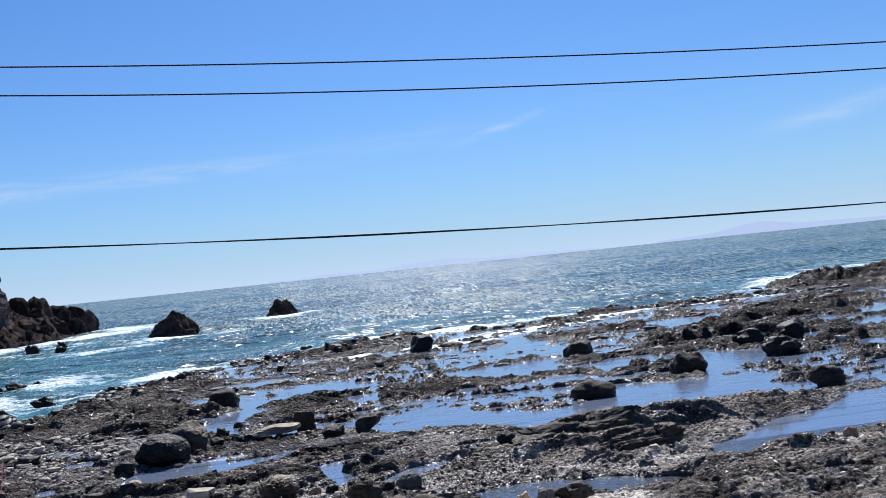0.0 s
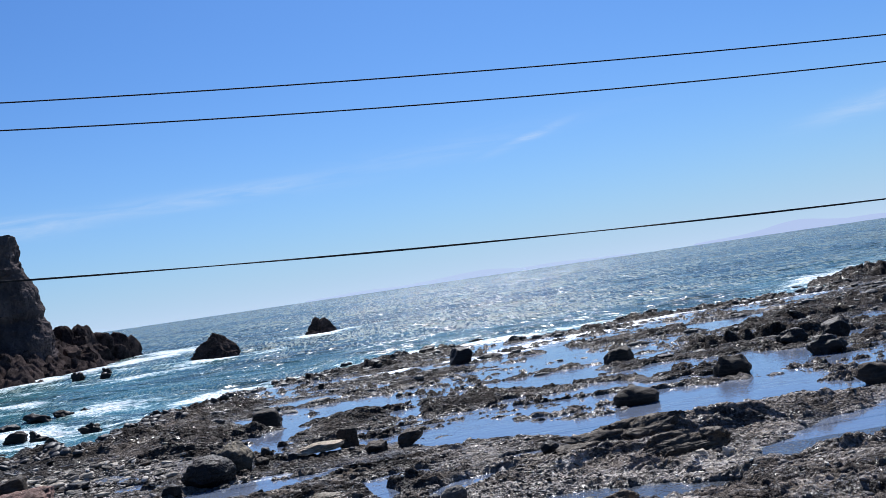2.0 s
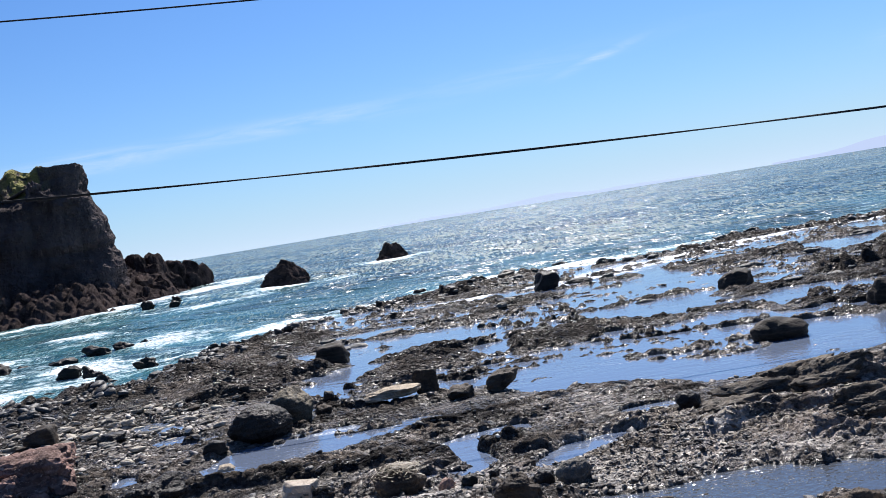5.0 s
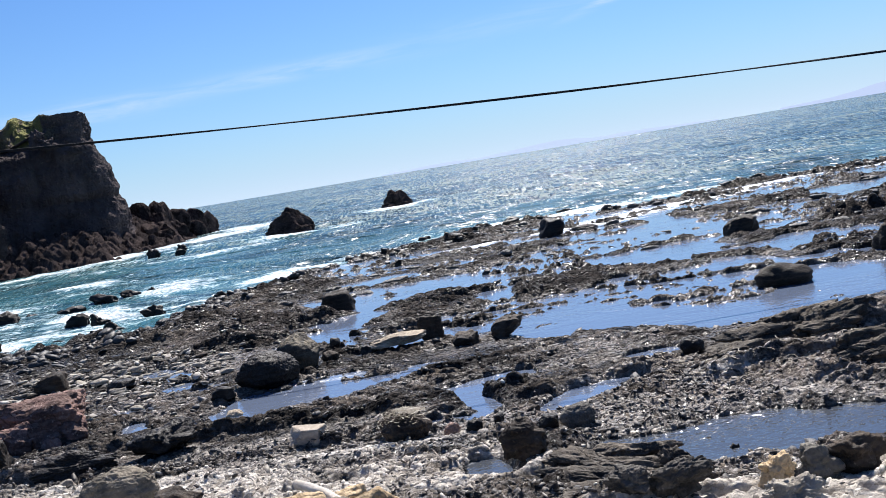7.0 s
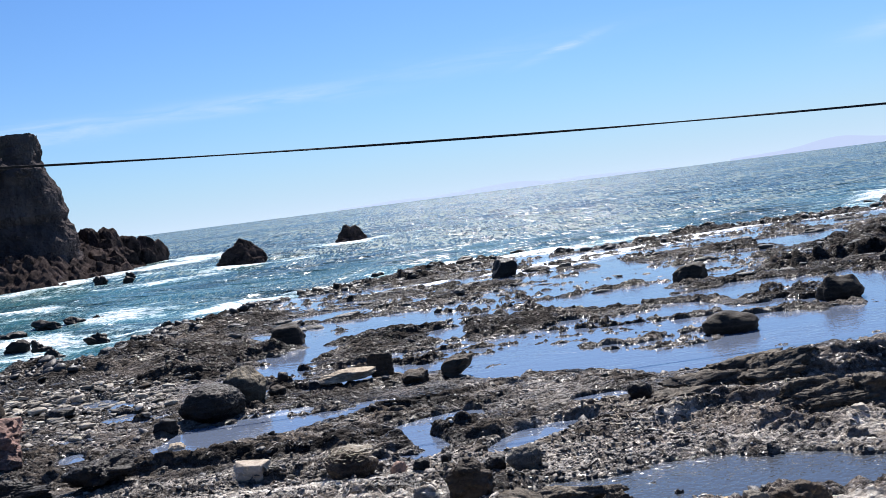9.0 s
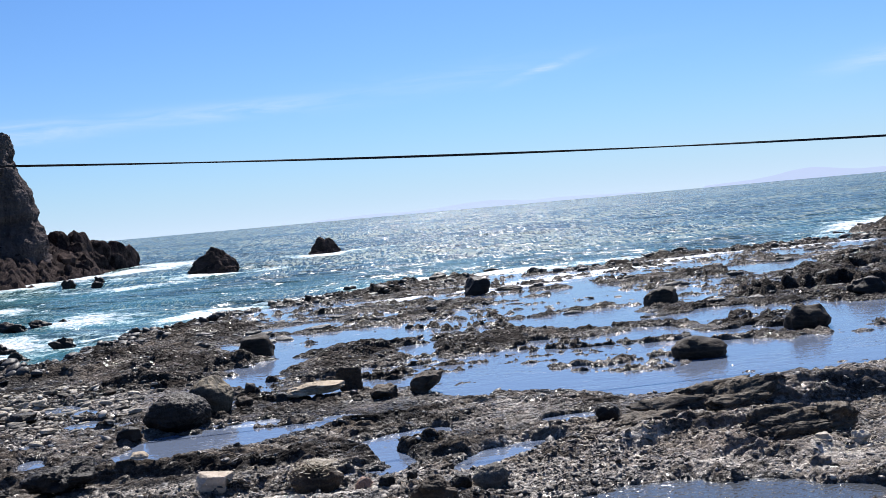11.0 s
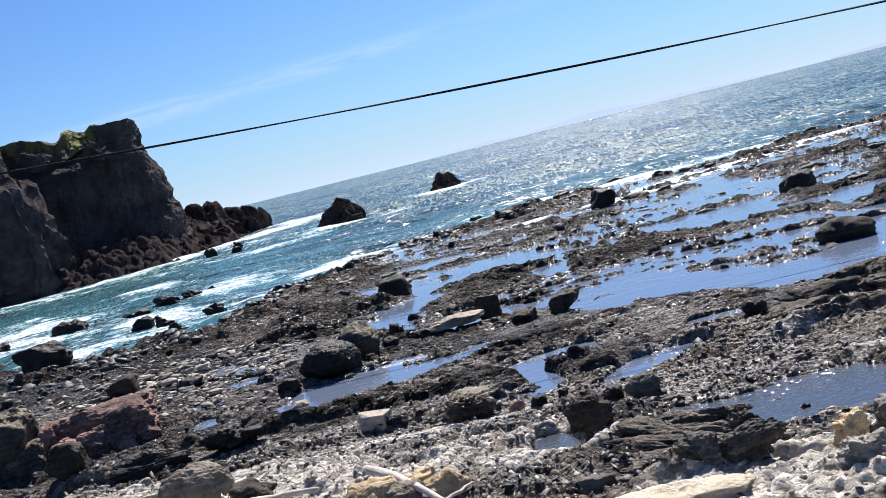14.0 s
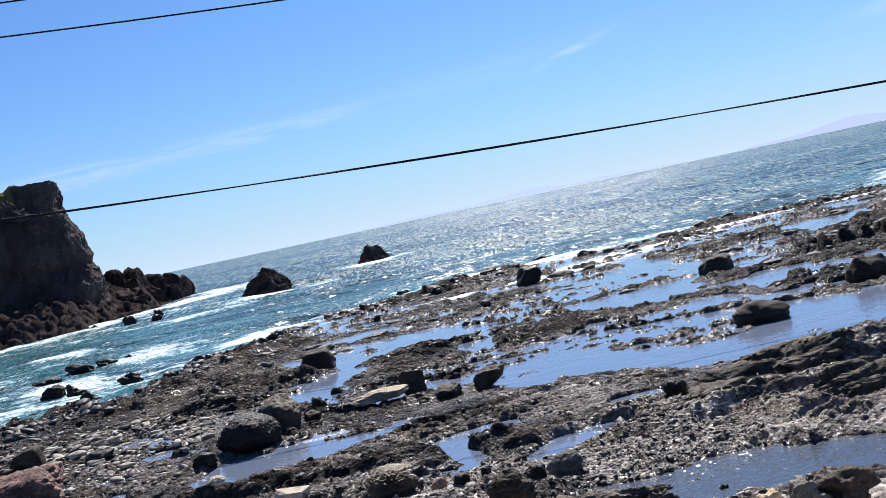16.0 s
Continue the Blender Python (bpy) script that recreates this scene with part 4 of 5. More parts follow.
    grass = np.tile(dell, len(vs)) * step(p[:, 2], 16.8, 18.0) + 0.4 * step(fbm3(p / 2.4, 3, 230), 0.15, 0.5) * step(p[:, 2], 18.0, 20.0) * np.tile(1 - crown, len(vs))
    turf = np.clip(1.7 * grass * step(fbm3(p / 1.0, 3, 231), -0.75, 0.1), 0, 1)
    me = mesh_from("cliff", p, grid_faces(len(vs), len(u)), CLIFF, False)
    attribute(me, "turf", turf)
    piece(new("cliff", me), "dark sheer rock face topped with green turf")

    # weathered crags on the ledge under the crown
    for x, y, z, size, seed in ((-54.7, 124.6, 16.4, (2.4, 2.4, 2.9), 81), (-53.0, 124.0, 15.9, (3.4, 2.6, 1.9), 82), (-50.0, 125.4, 15.0, (2.6, 2.2, 1.3), 85), (-61.4, 122.0, 16.4, (4.0, 4.0, 3.0), 83), (-66.5, 119.5, 16.2, (5.0, 4.0, 3.4), 84)):
        p, f = stone_points(size, seed, 5, block=0.2, cuts=9, rough=0.45)
        ob = new("crag", mesh_from("crag", p, f, CLIFF_ROCK, False))
        ob.matrix_world = pose(x, y, z)
        piece(ob, "")

    # the lower shoulder that runs down from the headland towards the cove
    p, f = stone_points((32, 18, 35), 77, 6, block=0.1, cuts=5, rough=0.26, peak=0.66)
    p = p - 3.2 * (ridge3(p / np.array((3.2, 3.2, 6.0)), 3, 240, 0.55) - 0.6)[:, None] * np.array((0.7, 0.7, 1))
    p = p - (0.9 * (ridge3(p / 1.3, 3, 245) - 0.6))[:, None] * np.array((0.6, 0.6, 1))
    me = mesh_from("rock_shoulder", p, f, SHOULDER, False)
    attribute(me, "turf", np.clip(0.5 * step(fbm3(p / 3.0, 3, 250), 0.5, 0.8) * step(p[:, 2], 14, 20), 0, 1))
    ob = new("rock_shoulder", me)
    ob.matrix_world = pose(-68.8, 110.0, -5.5, 0, 0, 12)
    piece(ob, "dark sloping rock shoulder")

    # broken rocks along the foot
    ridge = [(-100, 108, 7, 3.0), (-72, 113, 6.5, 3.0), (-60, 112.5, 7.5, 3.2), (-52.5, 117, 8.5, 3.6), (-50.5, 130, 8.5, 4.0), (-50.5, 146, 8, 4.2), (-51.5, 163, 6.5, 3.0), (-52.5, 175, 5, 1.4)]
    xs, ys = spaced((-105, -70, 1.2, 0.4), (-70, -36, 0.22, 0.22)), spaced((96, 130, 0.25, 0.35), (130, 192, 0.45, 0.7))
    x, y = (q.ravel() for q in np.meshgrid(xs, ys))
    z = np.full(x.shape, -2.0)
    for (ax, ay, aw, ah), (bx, by, bw, bh) in zip(ridge, ridge[1:]):
        ux, uy = bx - ax, by - ay
        t = np.clip(((x - ax) * ux + (y - ay) * uy) / (ux * ux + uy * uy), 0, 1)
        d = np.hypot(x - ax - t * ux, y - ay - t * uy) / (aw + (bw - aw) * t)
        z = np.maximum(z, (ah + (bh - ah) * t) * (1 - d ** 1.5) * 1.15)
    _, knob_1, _ = cells(x, y, 3.4, 4.4, 262)
    _, knob_2, _ = cells(x, y, 1.4, 1.8, 272)
    z = z + 1.5 * (knob_1 - 0.62) + 0.6 * (knob_2 - 0.6) - 2.0 * (ridge2(x / 3.2, y / 3.6, 3, 260) - 0.6) - 0.8 * (ridge2(x / 0.8, y / 1.0, 2, 270) - 0.6) + 0.5 * fbm2(x / 4.2, y / 5.0, 2, 265)
    xs_ys, ledge_z = np.c_[x, y], z
    me = mesh_from("foot_ledge", np.c_[x, y, np.maximum(z, -2.2)], grid_faces(len(ys), len(xs)), TOE_ROCK, False)
    piece(new("foot_ledge", me), "jumbled brown-black rocks washed by surf")

    # the upright blocks at the tip
    for x, y, w, top_z, seed in ((-50.6, 147.0, 4.0, 7.4, 3), (-48.0, 149.5, 3.8, 7.3, 14), (-47.2, 146.0, 3.6, 5.4, 7), (-45.6, 152.5, 3.6, 5.5, 8), (-44.2, 157.0, 3.7, 5.1, 15), (-42.8, 158.5, 3.0, 4.2, 6),
                                 (-49.0, 142.5, 3.4, 4.6, 16), (-46.6, 143.5, 3.0, 3.8, 17), (-45.0, 148.0, 3.0, 3.6, 18), (-43.6, 153.0, 2.8, 3.0, 19)):
        p, f = stone_points((w * 1.25, w * 1.2, top_z + 0.6), seed, 5, block=0.3, cuts=5, rough=0.17, peak=0.18, lean=0.12)
        ob = new("tip_rock", mesh_from("tip_rock", p, f, TOE_ROCK, False))
        ob.matrix_world = pose(x, y, -0.6, 0, 0, 37 * seed % 360)
        piece(ob, "dark upright rock block")

    # blocks fallen on the ledge
    rng = np.random.RandomState(9)
    line = np.array([(-70, 106.5), (-60, 106.5), (-52.5, 110.5), (-45, 120), (-43.5, 132), (-44.5, 146)])
    for k in range(40):
        s = rng.uniform(0, 5)
        x, y = np.interp(s, range(6), line[:, 0]) - abs(rng.normal(0, 3.2)), np.interp(s, range(6), line[:, 1]) + rng.normal(0, 1.6)
        d = np.hypot(xs_ys[:, 0] - x, xs_ys[:, 1] - y)
        w = 1.0 + 2.4 * rng.rand() ** 2
        p, f = stone_points((w, w * rng.uniform(0.6, 1.0), w * rng.uniform(0.6, 0.95)), 500 + k, 3, block=rng.uniform(0.1, 0.6), cuts=8, rough=0.3)
        ob = new("fallen_block", mesh_from("fallen_block", p, f, TOE_ROCK, False))
        ob.matrix_world = pose(x, y, max(-0.6, ledge_z[d.argmin()] - 0.3 * w), rng.uniform(-12, 12), rng.uniform(-12, 12), rng.uniform(0, 360))
        piece(ob, "")


build_headland()


# ---------------------------------------------------------------- rocks in the sea and on the platform
def build_sea_rocks():
    stone("sea_rock", -8.2, 141.0, (5.4, 4.4, 3.3), TOE_ROCK, "lone black rock with surf breaking round it", "sea rock", 21, 6, z=-0.5, block=0.1, cuts=7, rough=0.34, peak=0.5, fine=0.06)
    stone("sea_rock", -9.6, 139.4, (2.6, 2.0, 1.3), TOE_ROCK, "low black rock at the foot of a sea rock", "sea rock", 22, 4, z=-0.4, block=0.1, rough=0.3)
    stone("sea_rock", -19.9, 112.0, (6.6, 5.0, 4.1), TOE_ROCK, "black craggy peaked rock standing in the foaming sea", "sea rock", 25, 6, z=-0.8, block=0.05, cuts=8, rough=0.42, peak=0.5, fine=0.06)
    for x, y, w, h, seed in ((-24.2, 54.2, 3.0, 0.4, 31), (-26.2, 54.6, 1.8, 0.35, 41), (-22.7, 57.2, 2.4, 0.7, 32), (-21.4, 57.6, 2.0, 0.6, 42), (-20.6, 47.4, 1.5, 0.55, 43), (-20.1, 58.6, 1.3, 0.45, 44), (-18.8, 45.6, 1.35, 0.65, 33), (-15.9, 45.6, 1.3, 0.6, 34), (-27.5, 52.9, 3.0, 0.9, 35),
                             (-35.0, 104.5, 2.0, 1.1, 36), (-33.0, 109.0, 1.4, 1.0, 37), (-31.0, 50.6, 2.2, 0.7, 38), (-16.8, 42.3, 0.9, 0.45, 39), (-31.5, 103.0, 1.6, 0.7, 40)):
        stone("surf_rock", x, y, (w, w * 0.55, h + 0.4), BLACK_ROCK, "wet black rock awash in white surf", "sea rock", seed, 4, z=-0.35, block=0.05, cuts=7, rough=0.55, group="rocks awash in the surf")


build_sea_rocks()

TAN_ROCK = rock_material("tan_rock", (0.27, 0.225, 0.175), (0.41, 0.35, 0.28), (0.6, 0.54, 0.46), 0.56, rough=(0.7, 0.95))
CREAM_ROCK = rock_material("cream_rock", (0.34, 0.29, 0.21), (0.5, 0.43, 0.32), (0.62, 0.57, 0.46), 0.56, rough=(0.7, 0.95), bedding=0.1)

CAPPED = {}


def boulder(x, y, w, d, h, mat, seed, block, turn, level, label):
    """A boulder of that width, depth and height on the ground at x, y."""
    rounded, craggy = block < 0.16, block in (0.22, 0.25)
    block = 0.0 if rounded else block
    CAPPED[seed] = stone("boulder", x, y, (w, d, h), mat, label, "boulder", seed, level, turn, block=block, cuts=1 if rounded else 9,
                         rough=0.13 if rounded else 0.46 if craggy else 0.24 if block < 0.5 else 0.2, lean=0.55 if block == 0.31 else 0.0, fine=0.032 if rounded else 0.08 if craggy else 0.04)


boulder(-5.5, 23.5, 1.75, 1.25, 0.95, BLACK_ROCK, 41, 0.12, 8, 6, "large rounded black boulder beside a tide pool")
boulder(-4.85, 24.75, 1.25, 1.05, 1.05, WEED_ROCK, 42, 0.1, -10, 5, "brown-topped dark boulder leaning by the pool")
boulder(-1.16, 26.15, 0.85, 0.7, 0.82, UMBER_ROCK, 44, 0.8, 12, 5, "upright dark brown block at the pool edge")
boulder(0.95, 24.9, 1.1, 0.7, 0.62, BROWN_ROCK, 45, 0.31, -6, 5, "pointed brown boulder in the pool")
boulder(-0.11, 24.63, 0.9, 0.6, 0.4, BROWN_ROCK, 46, 0.4, 10, 4, "low flat brown rock in the pool")
boulder(-5.0, 35.5, 1.55, 1.1, 0.98, UMBER_ROCK, 47, 0.5, 8, 4, "dark boulder with a sunlit brown top")
boulder(-5.79, 20.9, 0.54, 0.4, 0.34, BUFF_ROCK, 48, 0.5, 6, 4, "pale tan stone standing in pool water")
boulder(-1.52, 16.5, 1.08, 0.8, 0.58, BROWN_ROCK, 50, 0.12, 0, 5, "dark boulder capped with dry tan seaweed")
boulder(-0.6, 16.2, 0.37, 0.32, 0.27, PINK_ROCK, 51, 0.2, 0, 4, "small rounded pinkish stone")
boulder(-0.19, 16.0, 0.32, 0.3, 0.24, BLACK_ROCK, 52, 0.1, 0, 4, "small round black stone")
boulder(0.25, 16.1, 0.22, 0.2, 0.24, BLACK_ROCK, 53, 0.3, 0, 4, "small dark upright stone by boulders")
boulder(1.07, 15.5, 0.44, 0.36, 0.28, BLACK_ROCK, 54, 0.5, 8, 4, "small dark blocky stone")
boulder(1.61, 15.25, 0.68, 0.5, 0.46, GREY_ROCK, 55, 0.15, 20, 5, "smooth sloping grey boulder")
boulder(0.52, 13.6, 0.84, 0.62, 0.62, BROWN_ROCK, 56, 0.2, -8, 6, "big dark craggy boulder beside a bedded ledge")
boulder(0.95, 17.0, 0.3, 0.24, 0.17, BROWN_ROCK, 57, 0.5, 0, 3, "small flat brown stone")
boulder(4.69, 19.3, 0.55, 0.42, 0.46, BLACK_ROCK, 58, 0.05, 0, 4, "dark pyramid-shaped rock at the pool rim")
boulder(9.24, 26.1, 1.75, 1.2, 0.78, UMBER_ROCK, 159, 0.14, 5, 4, "large brown boulder resting by the blue pool")
boulder(12.25, 38.85, 1.65, 1.3, 0.95, UMBER_ROCK, 160, 0.2, 6, 4, "rough brown boulder on the platform")
boulder(5.5, 51.5, 1.6, 1.2, 1.25, BLACK_ROCK, 61, 0.2, 0, 4, "black rock at the edge of the surf")
boulder(7.5, 52.6, 1.7, 1.0, 0.5, BLACK_ROCK, 62, 0.05, 0, 4, "low black rock washed by foam")
boulder(-21.4, 38.4, 2.6, 1.5, 1.3, BLACK_ROCK, 63, 0.35, 6, 5, "long smooth black boulder beside the surf")
boulder(-10.4, 26.0, 0.9, 0.7, 0.36, BLACK_ROCK, 64, 0.3, 0, 4, "dark hump of rock among cobbles")
boulder(-12.9, 27.0, 1.15, 0.9, 0.75, BROWN_ROCK, 65, 0.3, 0, 4, "dark humped rock among pale cobbles")
boulder(-10.18, 17.85, 0.95, 0.8, 0.85, UMBER_ROCK, 66, 0.3, 0, 5, "dark block in front of the red outcrop")
boulder(-6.15, 14.45, 1.4, 0.8, 0.82, DRAB_ROCK, 67, 0.12, 4, 6, "big rounded grey boulder with a dark base")
boulder(-7.05, 14.9, 0.7, 0.55, 0.42, PALE_ROCK, 68, 0.4, 10, 5, "pale yellowish rock on the rubble slope")
boulder(-5.0, 13.75, 0.85, 0.6, 0.5, BROWN_ROCK, 69, 0.2, 10, 4, "dark brown rock beside a grey boulder")
boulder(-2.66, 11.45, 0.9, 0.6, 0.5, GOLD_ROCK, 70, 0.4, 6, 5, "broken golden-tan boulder on the slope")
boulder(-2.2, 12.75, 0.66, 0.45, 0.42, GOLD_ROCK, 71, 0.5, 12, 5, "small golden-tan rock on the slope")
boulder(-1.6, 11.65, 0.66, 0.45, 0.42, GOLD_ROCK, 72, 0.5, -4, 5, "blocky tan rock on the slope")
boulder(-2.12, 11.4, 0.62, 0.5, 0.4, DRAB_ROCK, 104, 0.3, 10, 5, "grey-tan rock wedged between golden rocks")
boulder(-8.05, 16.6, 0.42, 0.35, 0.34, PALE_ROCK, 105, 0.8, 15, 4, "small squared white rock among rubble")
boulder(-6.9, 14.3, 0.55, 0.4, 0.32, GOLD_ROCK, 106, 0.4, 20, 4, "golden-tan rock beside a grey boulder")
boulder(0.92, 9.15, 2.0, 0.85, 0.28, CREAM_ROCK, 73, 0.3, 3, 5, "long flat cream-coloured rock")
boulder(3.25, 10.18, 0.58, 0.45, 0.44, GOLD_ROCK, 74, 0.22, 10, 6, "upright golden-tan boulder among rubble")
boulder(3.02, 9.15, 0.8, 0.55, 0.38, PALE_ROCK, 75, 0.22, 0, 6, "pale crumbling boulder among rubble")
boulder(2.1, 10.2, 1.0, 0.5, 0.44, CRAG_ROCK, 76, 0.22, 15, 6, "rough grey boulder among rubble")
boulder(1.6, 10.2, 0.75, 0.5, 0.36, CRAG_ROCK, 77, 0.22, -10, 6, "rough grey boulder among rubble")
boulder(3.8, 10.25, 0.85, 0.5, 0.46, GREY_ROCK, 78, 0.25, 8, 5, "rough dark grey boulder beside pale rubble")
boulder(4.24, 10.3, 0.8, 0.5, 0.5, BROWN_ROCK, 79, 0.22, -6, 5, "dark brown blocky boulder among rubble")
boulder(0.33, 10.75, 0.5, 0.35, 0.28, GREY_ROCK, 80, 0.4, 12, 4, "small grey rock on rubble")
boulder(8.3, 15.4, 0.3, 0.25, 0.28, PALE_ROCK, 81, 0.4, 0, 4, "small bright white stone")
boulder(7.68, 15.45, 0.32, 0.22, 0.16, PALE_ROCK, 82, 0.4, 20, 4, "small flat white stone")
boulder(14.27, 29.2, 1.6, 1.2, 1.05, UMBER_ROCK, 183, 0.2, 4, 4, "big rough brown boulder standing in the pool")
boulder(19.1, 31.0, 1.75, 1.2, 1.0, BLACK_ROCK, 84, 0.25, 0, 4, "dark rounded boulder by the far pool")
boulder(21.9, 35.3, 1.4, 1.1, 1.2, BLACK_ROCK, 85, 0.4, 0, 4, "dark upright boulder by the far pool")
boulder(19.6, 35.2, 1.5, 1.1, 0.8, BLACK_ROCK, 86, 0.3, 0, 4, "low dark boulder by the far pool")
boulder(16.3, 22.6, 1.35, 1.0, 0.85, BROWN_ROCK, 87, 0.2, 0, 4, "brown boulder on the near platform")
boulder(22.6, 32.2, 0.72, 0.5, 0.38, PALE_ROCK, 88, 0.4, 0, 4, "small white rock on the platform")
boulder(11.7, 13.7, 0.36, 0.3, 0.32, PINK_ROCK, 89, 0.4, 0, 4, "pinkish-brown stone standing in shallow water")
boulder(10.9, 21.3, 0.48, 0.4, 0.32, BLACK_ROCK, 90, 0.2, 0, 4, "round dark stone at the pool rim")
boulder(7.8, 20.2, 0.8, 0.6, 0.5, WEED_ROCK, 91, 0.1, 0, 5, "weedy brown rock mound at the pool rim")
boulder(2.66, 26.7, 0.26, 0.2, 0.2, BLACK_ROCK, 92, 0.2, 0, 3, "small black stone alone in the pool")
boulder(3.66, 13.2, 0.2, 0.16, 0.24, BLACK_ROCK, 93, 0.3, 20, 4, "small dark stone alone in the near pool")
boulder(-4.2, 27.4, 0.36, 0.3, 0.3, BLACK_ROCK, 94, 0.2, 0, 3, "small dark stone in the channel")
boulder(-4.05, 25.2, 0.5, 0.4, 0.36, BROWN_ROCK, 95, 0.2, 0, 4, "brown stone beside a black boulder")
boulder(-6.45, 22.4, 0.65, 0.5, 0.4, BLACK_ROCK, 96, 0.3, 0, 4, "dark rock by the pool end")
boulder(-2.9, 25.4, 0.7, 0.5, 0.36, BLACK_ROCK, 97, 0.2, 0, 4, "dark rock propping a pale slab")
boulder(-10.2, 15.9, 0.7, 0.5, 0.4, GREY_ROCK, 98, 0.4, 20, 4, "grey rock on the rubble")
boulder(-8.31, 17.6, 1.9, 0.8, 0.55, BLACK_ROCK, 202, 0.22, 6, 6, "black craggy ridge of rock below a red outcrop")
boulder(-6.68, 18.25, 1.5, 1.1, 0.7, BLACK_ROCK, 99, 0.22, 0, 5, "dark craggy rock on the shingle")
stone("stone_slab", -2.05, 25.2, (1.7, 0.8, 0.3), BUFF_ROCK, "pale flat slab propped on dark rocks", "rock slab", 43, 6, 6, z=0.42, block=0.5, cuts=8, rough=0.2)
stone("stone_block", -3.5, 17.3, (0.74, 0.55, 0.32), TAN_ROCK, "pale tan-grey squared stone block", "stone block", 49, 6, -16, block=4.0, cuts=3, rough=0.03, fine=0.012)


def outcrop(x, y, width, mat, label, seed, sizes):
    """A split mass of rock: one core and the blocks that have come loose round it."""
    rng = np.random.RandomState(seed)
    z = float(np.median(ground_shape(x + rng.normal(0, width * 0.3, 30), y + rng.normal(0, 0.4, 30))[0])) - 0.2
    base = tagged(new("rock_outcrop"), label, "rock outcrop")
    base.location = (x, y, z)
    for k, (px, py, pz, w, d, h, turn, tip) in enumerate(sizes):
        p, f = stone_points((w, d, h), seed + k, 6 if k < 2 else 5, block=0.3, cuts=9, rough=0.22, fine=0.05)
        ob = new("core" if k == 0 else "block", mesh_from("outcrop_block", p, f, mat))
        ob.parent = base
        ob.matrix_basis = pose(px, py, pz, tip, tip * 0.6, turn)


outcrop(-10.95, 21.0, 2.4, RED_ROCK, "cracked reddish-brown rock outcrop split into blocks", 111,
        [(-0.1, 0.3, 0, 3.2, 2.3, 1.3, 6, 3), (-1.15, -0.35, 0, 1.4, 1.2, 1.1, -14, 4), (0.75, -0.5, 0.05, 0.9, 0.7, 0.8, 18, -5), (0.2, -0.65, 0, 1.0, 0.6, 0.85, 8, 6), (1.25, -0.2, 0, 0.8, 0.8, 0.7, 30, 5), (-0.5, -0.75, 0, 1.1, 0.6, 0.75, -6, 5), (1.0, -0.8, 0, 0.5, 0.4, 0.45, 12, 0)])
outcrop(-12.9, 20.2, 1.9, WEED_ROCK, "dark brown rounded rock outcrop beside a red one", 131,
        [(0, 0, 0, 2.0, 1.7, 1.95, 0, 0), (0.75, -0.5, 0, 1.0, 0.9, 1.0, 20, -5), (-0.9, -0.3, 0, 1.1, 1.0, 1.4, -12, 5)])


# ---------------------------------------------------------------- bedded ledge
def bedded_ledge(name, x, y, turn, mat, label, seed, beds):
    """Thin dark beds standing one behind the other; beds: along, across, up, length, depth, height, tilt."""
    rng = np.random.RandomState(seed)
    base = tagged(new(name), label, "rock ledge")
    z = float(ground_shape(np.array([x]), np.array([y]))[0][0]) - 0.12
    base.matrix_world = pose(x, y, z, 0, 0, turn)
    for k, (u, v, up, length, depth, height, tilt) in enumerate(beds):
        p, f = stone_points((length, depth, height), seed + k, 5, block=0.3, cuts=9, rough=0.42)
        p[:, 2] += 0.1 * height * (broken(p[:, 1] / 0.06 + 0.6 * noise2(p[:, 0] / 0.2, p[:, 1] / 0.1, seed)) - 0.5)
        p[:, 1] += 0.06 * noise2(p[:, 0] / 0.45, p[:, 0] * 0, seed + k)
        ob = new("bed", mesh_from("bed", p, f, mat))
        ob.parent = base
        ob.matrix_basis = pose(u, v, up, tilt, rng.uniform(-3, 3), rng.uniform(-5, 5))


LEDGE_ROCK = rock_material("ledge_rock", (0.024, 0.02, 0.016), (0.095, 0.078, 0.06), (0.24, 0.205, 0.165), 0.56, rough=(0.45, 0.85), size=0.6)
bedded_ledge("rock_ledge", 1.5, 12.0, -25, LEDGE_ROCK, "dark bedded rock ledge of thin tilted layers", 600,
             [(0.0, 0.5, -0.03, 2.1, 0.5, 0.34, 8), (-0.15, 0.24, 0.0, 2.0, 0.5, 0.3, 12), (0.1, -0.02, 0.0, 2.2, 0.45, 0.25, 12), (-0.25, -0.26, 0.0, 1.8, 0.45, 0.21, 10),
              (0.15, -0.58, -0.02, 1.8, 0.5, 0.2, 8), (-0.4, -0.8, -0.03, 1.3, 0.45, 0.17, 8), (0.9, 0.14, 0.0, 0.62, 0.45, 0.4, 6)])
bedded_ledge("rock_ledge", 7.4, 16.1, 4, LEDGE_ROCK, "low dark bedded ledge beside the near pool", 620,
             [(0.0, 0.4, 0.0, 2.2, 0.6, 0.5, 8), (-0.2, 0.1, 0.0, 2.4, 0.55, 0.4, 10), (0.2, -0.2, 0.0, 2.0, 0.5, 0.28, 10), (0.9, 0.1, 0.0, 0.9, 0.7, 0.55, 5)])
bedded_ledge("rock_ledge", 6.6, 18.3, 12, LEDGE_ROCK, "long dark bedded ledge of craggy rock", 640,
             [(0.3, 0.5, 0.0, 2.6, 0.8, 0.55, 8), (-0.6, 0.1, 0.0, 2.4, 0.7, 0.42, 10), (1.0, 0.0, 0.0, 2.0, 0.8, 0.6, 10), (-1.5, -0.3, 0.0, 1.6, 0.6, 0.3, 10), (0.4, -0.4, 0.0, 1.8, 0.6, 0.4, 8)])


